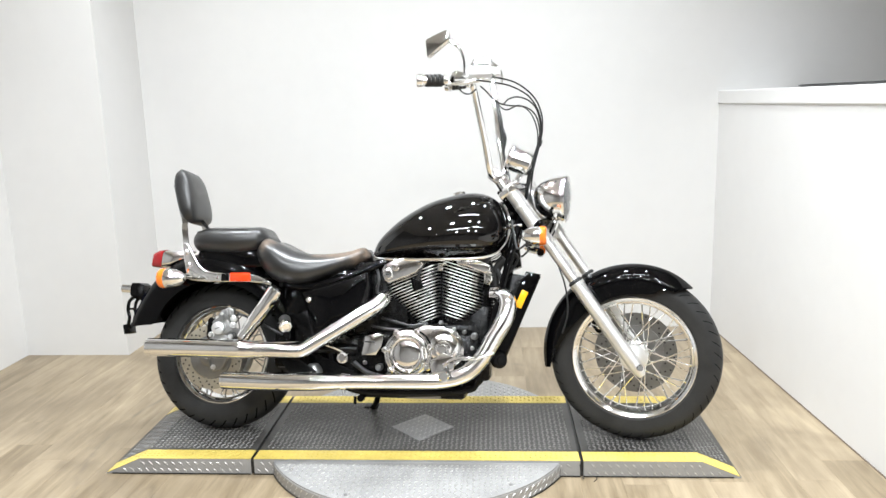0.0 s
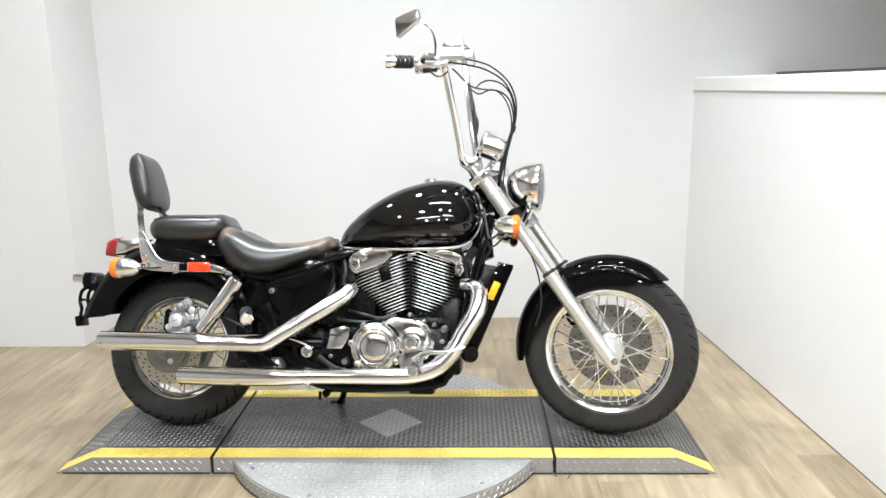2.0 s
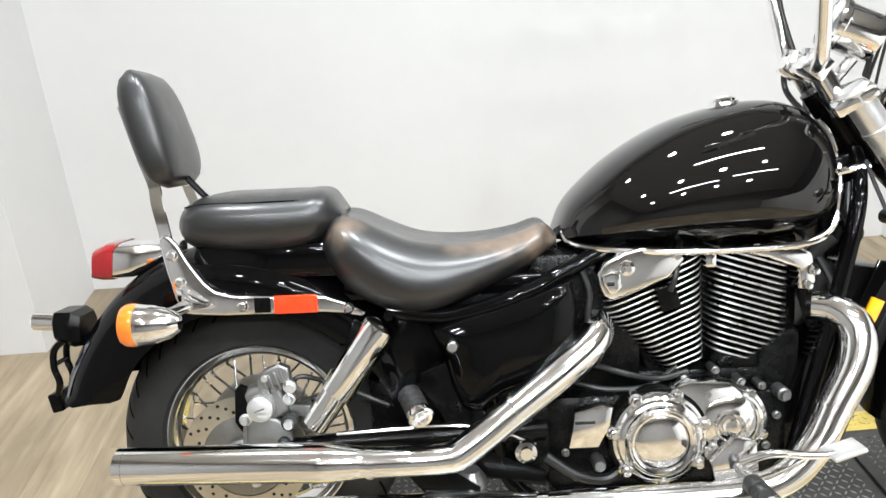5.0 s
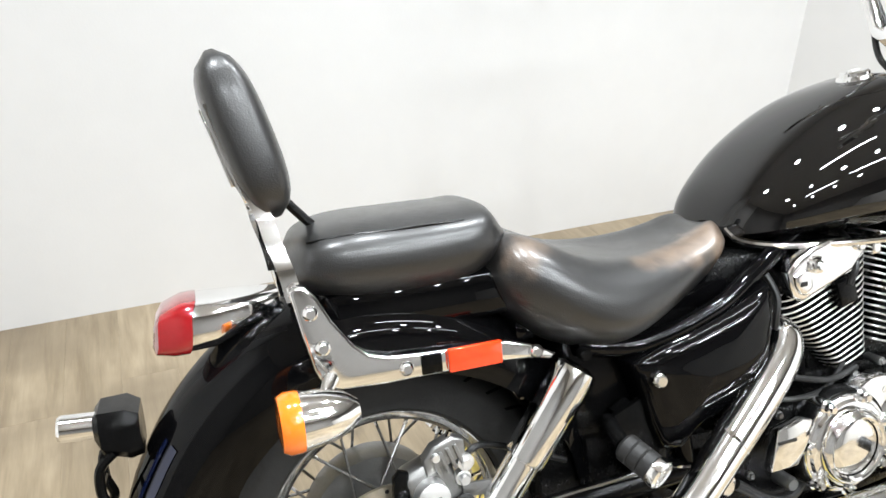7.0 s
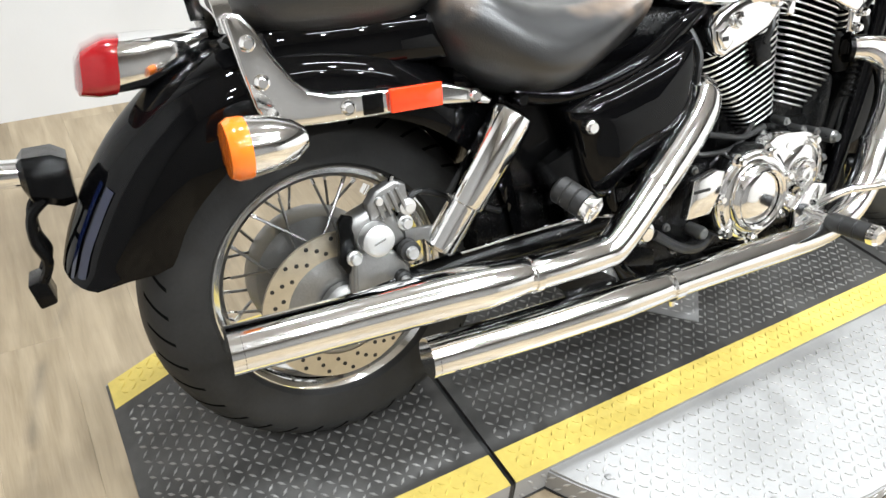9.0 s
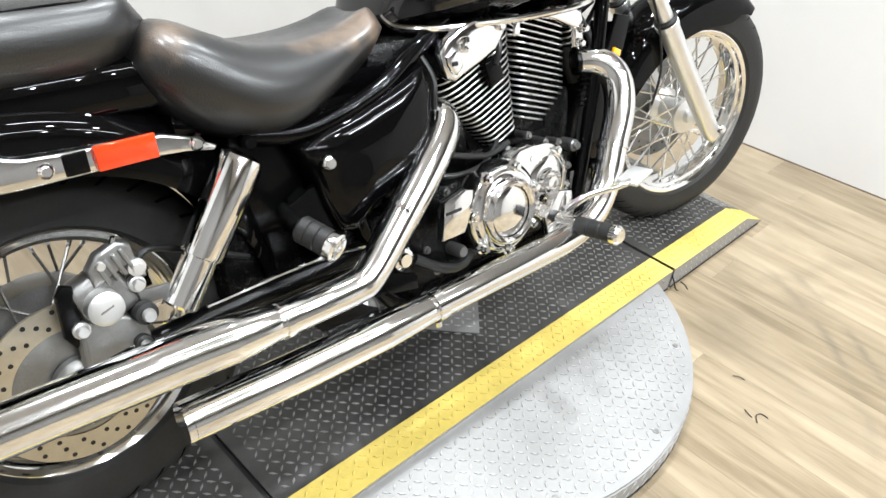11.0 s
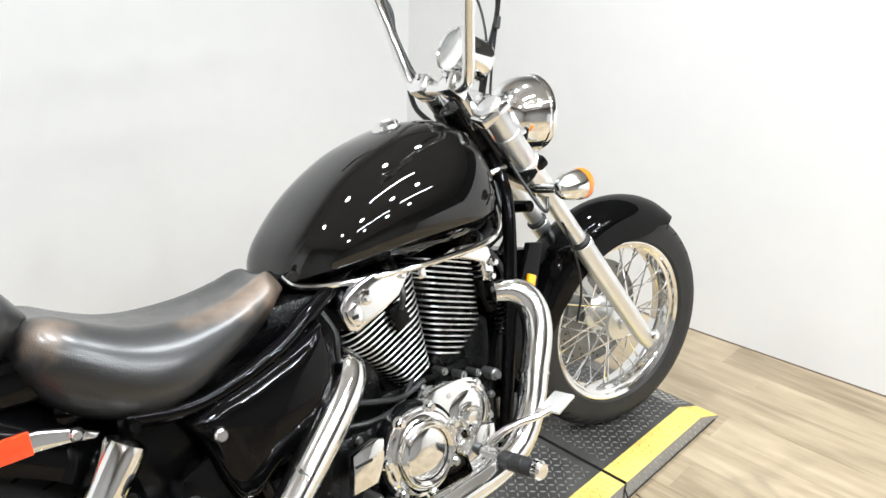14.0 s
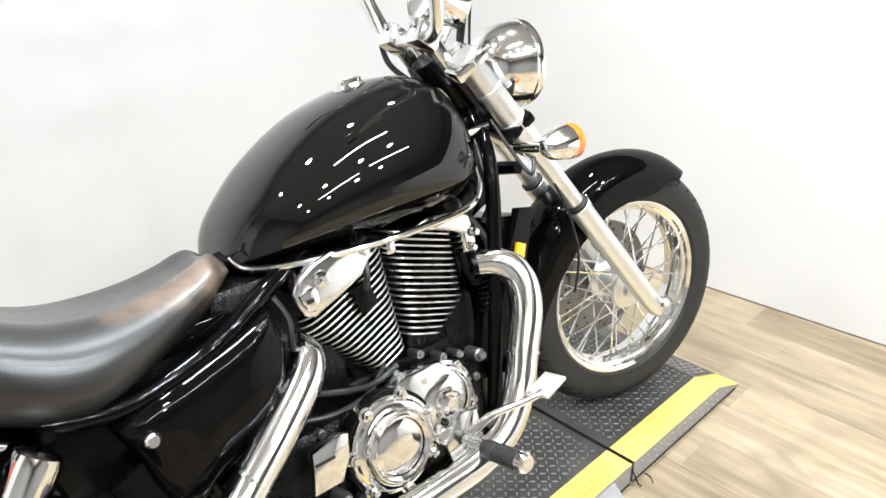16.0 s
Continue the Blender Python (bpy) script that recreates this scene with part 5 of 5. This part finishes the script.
for k in range(7):
    a = 2 * math.pi * k / 7 + .3
    P("flange_lug", moved(g_lathe([(0, -.008), (.010, -.008), (.0135, -.004), (.0135, .03)], 16), Matrix.Translation(cc + Vector((.088 * math.cos(a), -.002, .088 * math.sin(a))))), M_CHROME, clutch)
    P("cover_bolt", moved(g_lathe([(0, -.016), (.006, -.016), (.007, -.012), (.010, -.010), (.010, .01)], 12), Matrix.Translation(cc + Vector((.088 * math.cos(a), -.007, .088 * math.sin(a))))), M_CHROME, clutch)
c2 = Vector((.945, -.135, .358))
cov = P("side_cover", moved(g_lathe([(0, -.036), (.014, -.035), (.017, -.026), (.021, -.026), (.026, -.032), (.029, -.031), (.031, -.020), (.050, -.018), (.058, -.012), (.062, -.014), (.067, -.013), (.070, -.006), (.077, -.004), (.077, .03)], 48), Matrix.Translation(c2)), M_CHROME, eng, "smaller round chrome engine cover")
for k in range(5):
    a = 2 * math.pi * k / 5 + .9
    P("cover_bolt", moved(g_lathe([(0, -.014), (.006, -.014), (.007, -.010), (.010, -.008), (.010, .01)], 12), Matrix.Translation(c2 + Vector((.071 * math.cos(a), -.002, .071 * math.sin(a))))), M_CHROME, cov)
P("cover_web", g_plate([(.835, .415), (.848, .436), (.872, .446), (.945, .440), (.975, .415), (.93, .33), (.86, .30)], -.150, -.11, .006), M_CHROME, eng)
P("oil_filler", moved(g_lathe([(0, -.018), (.014, -.018), (.018, -.012), (.020, .02)], 20), Matrix.Translation((.915, -.15, .305))), M_CHROME, eng)
br = P("chrome_bracket", g_plate([(.650, .402), (.700, .414), (.722, .408), (.716, .372), (.694, .331), (.638, .331), (.646, .370)], -.172, -.150, .004), M_CHROME, None, "chrome engine side bracket with slot")
P("bracket_slot", g_box(.650, .688, -.1735, -.170, .378, .384, .001), M_CABLE, br)
P("pivot_cap", moved(g_lathe([(0, -.018), (.012, -.018), (.014, -.012), (.021, -.010), (.023, -.004), (.023, .03)], 28), Matrix.Translation((.560, -.142, .318))), M_CHROME, None, "round chrome pivot cap")
P("lower_hose", g_tube([(.60, -.13, .30), (.66, -.14, .262), (.72, -.13, .25), (.76, -.12, .28)], .010, 10), M_CABLE)
P("lower_fitting", moved(g_lathe([(0, -.020), (.010, -.020), (.013, -.012), (.013, .02)], 18), Matrix.Translation((.70, -.135, .285))), M_GREYDISC)
P("pegboard_plate", g_plate([(.345, .47), (.42, .50), (.46, .44), (.46, .33), (.60, .27), (.60, .24), (.45, .27), (.40, .40)], -.135, -.122, .004), M_SATIN)

# exhausts
up = P("upper_muffler", g_tube([(-.170, -.215, .350), (-.165, -.215, .350), (.10, -.223, .349), (.19, -.228, .348), (.262, -.230, .347)], [.0340, .0340, .0360, .0360, .0270], 28, False, n=10), M_CHROME, None, "long chrome upper muffler")
P("muffler_mouth", moved(g_lathe([(.0340, 0), (.0338, -.0012), (.0322, -.0012), (.0316, .004), (.0312, .09), (0, .09)], 28), along((-.170, -.215, .350), (1, -.03, 0))), M_SATIN, up)
P("upper_header", g_tube([(.255, -.231, .346), (.34, -.230, .346), (.405, -.226, .346), (.440, -.222, .356), (.53, -.195, .415), (.63, -.160, .480), (.685, -.135, .518), (.705, -.115, .540), (.712, -.08, .552)], [.0270, .0270, .0275, .0285, .0310, .0340, .0350, .0335, .026], 24), M_CHROME, up, "chrome heat-shielded rear header pipe")
P("pipe_clamp", moved(g_lathe([(.026, -.006), (.0295, -.006), (.0295, .006), (.026, .006)], 28, True), along((.272, -.231, .346), (1, 0, 0))), M_CHROME, up)
P("shield_clamp", moved(g_lathe([(.030, -.004), (.0345, -.004), (.0345, .004), (.030, .004)], 28, True), along((.545, -.190, .425), (.09, -.03, .06))), M_CHROME, up)
lo = P("lower_muffler", g_tube([(.116, -.187, .228), (.121, -.187, .228), (.30, -.193, .228), (.46, -.198, .231), (.57, -.201, .233)], [.0330, .0330, .0345, .0345, .0265], 28, False, n=10), M_CHROME, None, "long chrome lower muffler")
P("muffler_mouth", moved(g_lathe([(.0330, 0), (.0328, -.0012), (.0312, -.0012), (.0306, .004), (.0302, .09), (0, .09)], 28), along((.116, -.187, .228), (1, -.03, 0))), M_SATIN, lo)
P("lower_header", g_tube([(.565, -.201, .233), (.70, -.203, .237), (.85, -.203, .240), (.955, -.202, .246), (1.035, -.198, .272), (1.090, -.190, .325), (1.130, -.178, .395), (1.168, -.166, .460), (1.183, -.152, .510), (1.178, -.135, .545), (1.155, -.112, .565), (1.120, -.088, .568)], [.0275, .0280, .0285, .0290, .0300, .0310, .0320, .0335, .0340, .0330, .031, .026], 24), M_CHROME, lo, "chrome front header pipe sweeping under the engine")
P("pipe_clamp", moved(g_lathe([(.027, -.010), (.0315, -.010), (.0315, .010), (.027, .010)], 28, True), along((.582, -.201, .234), (1, 0, .03))), M_CHROME, lo)
P("clamp_bolt", g_tube([(.582, -.205, .206), (.582, -.205, .192)], .006, 8), M_CHROME, lo)
P("shield_clamp", moved(g_lathe([(.031, -.003), (.0350, -.003), (.0350, .003), (.031, .003)], 28, True), along((1.128, -.178, .392), (.036, .012, .07))), M_CHROME, lo)
P("spring", g_tube([(1.118 + .013 * math.cos(k * .9) + k * .0004, -.10 + .013 * math.sin(k * .9), .47 + k * .0016) for k in range(50)], .0022, 6, n=2), M_SATIN, lo)
P("port_flange", moved(g_lathe([(.018, -.010), (.028, -.010), (.028, .0), (.024, .004)], 24), along((1.124, -.090, .568), (1, -.5, 0))), M_SATIN, lo)
P("muffler_link", moved(g_lathe([(0, -.012), (.030, -.012), (.034, -.006), (.030, .004), (.024, .014), (.018, .022), (0, .024)], 24), along((.452, -.158, .272), (0, -.1, 1))), M_GREYDISC, lo, "grey flared joint between the mufflers")
P("muffler_stay", g_plate([(.30, .34), (.36, .34), (.47, .27), (.47, .22), (.40, .22)], -.190, -.178, .004), M_SATIN)

# pegs, pedal, stand
fp = P("front_footpeg", moved(g_lathe([(0, 0), (.0155, 0), (.0185, .006), (.0185, .030), (.0165, .032), (.0185, .034), (.0185, .058), (.0165, .060), (.0185, .062), (.0185, .085), (.014, .086)], 20), along((.962, -.215, .272), (.06, -1, -.02))), M_PEG, None, "rubber rider footpeg with chrome end")
P("peg_end", moved(g_lathe([(.014, .086), (.0195, .087), (.0195, .100), (.015, .106), (0, .107)], 20), along((.962, -.215, .272), (.06, -1, -.02))), M_CHROME, fp)
P("peg_mount", join(g_tube([(.955, -.13, .262), (.962, -.185, .272), (.962, -.215, .272)], .014, 12), g_plate([(.90, .30), (.945, .345), (.985, .335), (.99, .28), (.955, .245), (.91, .25)], -.185, -.165, .004)), M_CHROME, fp)
bp = P("brake_pedal", g_tube([(.955, -.19, .300), (1.00, -.215, .325), (1.06, -.24, .330), (1.095, -.25, .335)], [.009, .008, .007, .007], 12), M_CHROME, None, "chrome brake pedal with ribbed pad")
P("pedal_pad", moved(g_box(-.030, .030, -.027, .027, -.004, .004, .003), Matrix.Translation((1.112, -.248, .342)) @ Matrix.Rotation(radians(-18), 4, "Y")), M_ALU, bp)
PEG, PEGD = Vector((.344, -.193, .461)), Vector((.030, -.072, -.033))
pp = P("passenger_footpeg", moved(g_lathe([(0, 0), (.0170, 0), (.0220, .005), (.0220, .018), (.0200, .020), (.0220, .022), (.0220, .036), (.0200, .038), (.0220, .040), (.0220, .055), (.014, .056)], 20), along(PEG, PEGD)), M_PEG, None, "folded rubber passenger footpeg with chrome end")
P("peg_end", moved(g_lathe([(.014, .056), (.0230, .057), (.0235, .062), (.0230, .070), (.0190, .073), (.0135, .0715), (.0125, .067), (.006, .067), (.005, .070), (0, .070)], 24), along(PEG, PEGD)), M_CHROME, pp)
P("peg_mount", join(g_tube([(.375, -.10, .445), (.350, -.14, .475), PEG], .013, 12), g_plate([(.372, .405), (.380, .45), (.372, .48), (.40, .495), (.412, .45), (.405, .405)], -.128, -.104, .005)), M_SATIN, pp)
P("brake_rod", g_tube([(.20, -.135, .365), (.45, -.14, .372), (.58, -.14, .33)], .004, 8), M_CHROME)
st = P("side_stand", g_tube([(.66, .10, .20), (.62, .20, .12), (.585, .275, .077)], .012, 12), M_SATIN, None, "black side stand holding the bike")
P("stand_foot", moved(g_box(-.03, .03, -.022, .022, -.004, .004, .003), Matrix.Translation((.58, .285, .085)) @ Matrix.Rotation(radians(16), 4, "X")), M_SATIN, st)
P("under_bolt", join(g_tube([(.60, -.10, .17), (.60, -.10, .14)], .006, 8), moved(g_lathe([(0, -.01), (.014, -.01), (.014, .01), (0, .01)], 16), Matrix.Translation((.625, -.105, .165)))), M_SATIN)

# ---- floor planks ----
random.seed(5)
PW, PL = .152, 1.22
plank_mesh = finish("plank", *g_box(-PW / 2 + .0001, PW / 2 - .0001, -PL / 2 + .0001, PL / 2 - .0001, -.006, 0, .0003, 1), M_PLANK, False)
x = XL + PW / 2 - .10
while x < 2.0:
    y = YN - random.random() * PL
    while y < YB + .05:
        end = min(y + PL, YB + .10)
        part("plank", plank_mesh, floor, "", Matrix.Translation((x, (y + end) / 2, 0)) @ Matrix.Diagonal((1, (end - y) / PL, 1, 1)))
        y += PL
    x += PW
structure("floor_beyond", g_box(2.09, 4.3, YN, YB, -.006, -.001), M_PLANK, "wooden floor beyond the half wall", "floor")
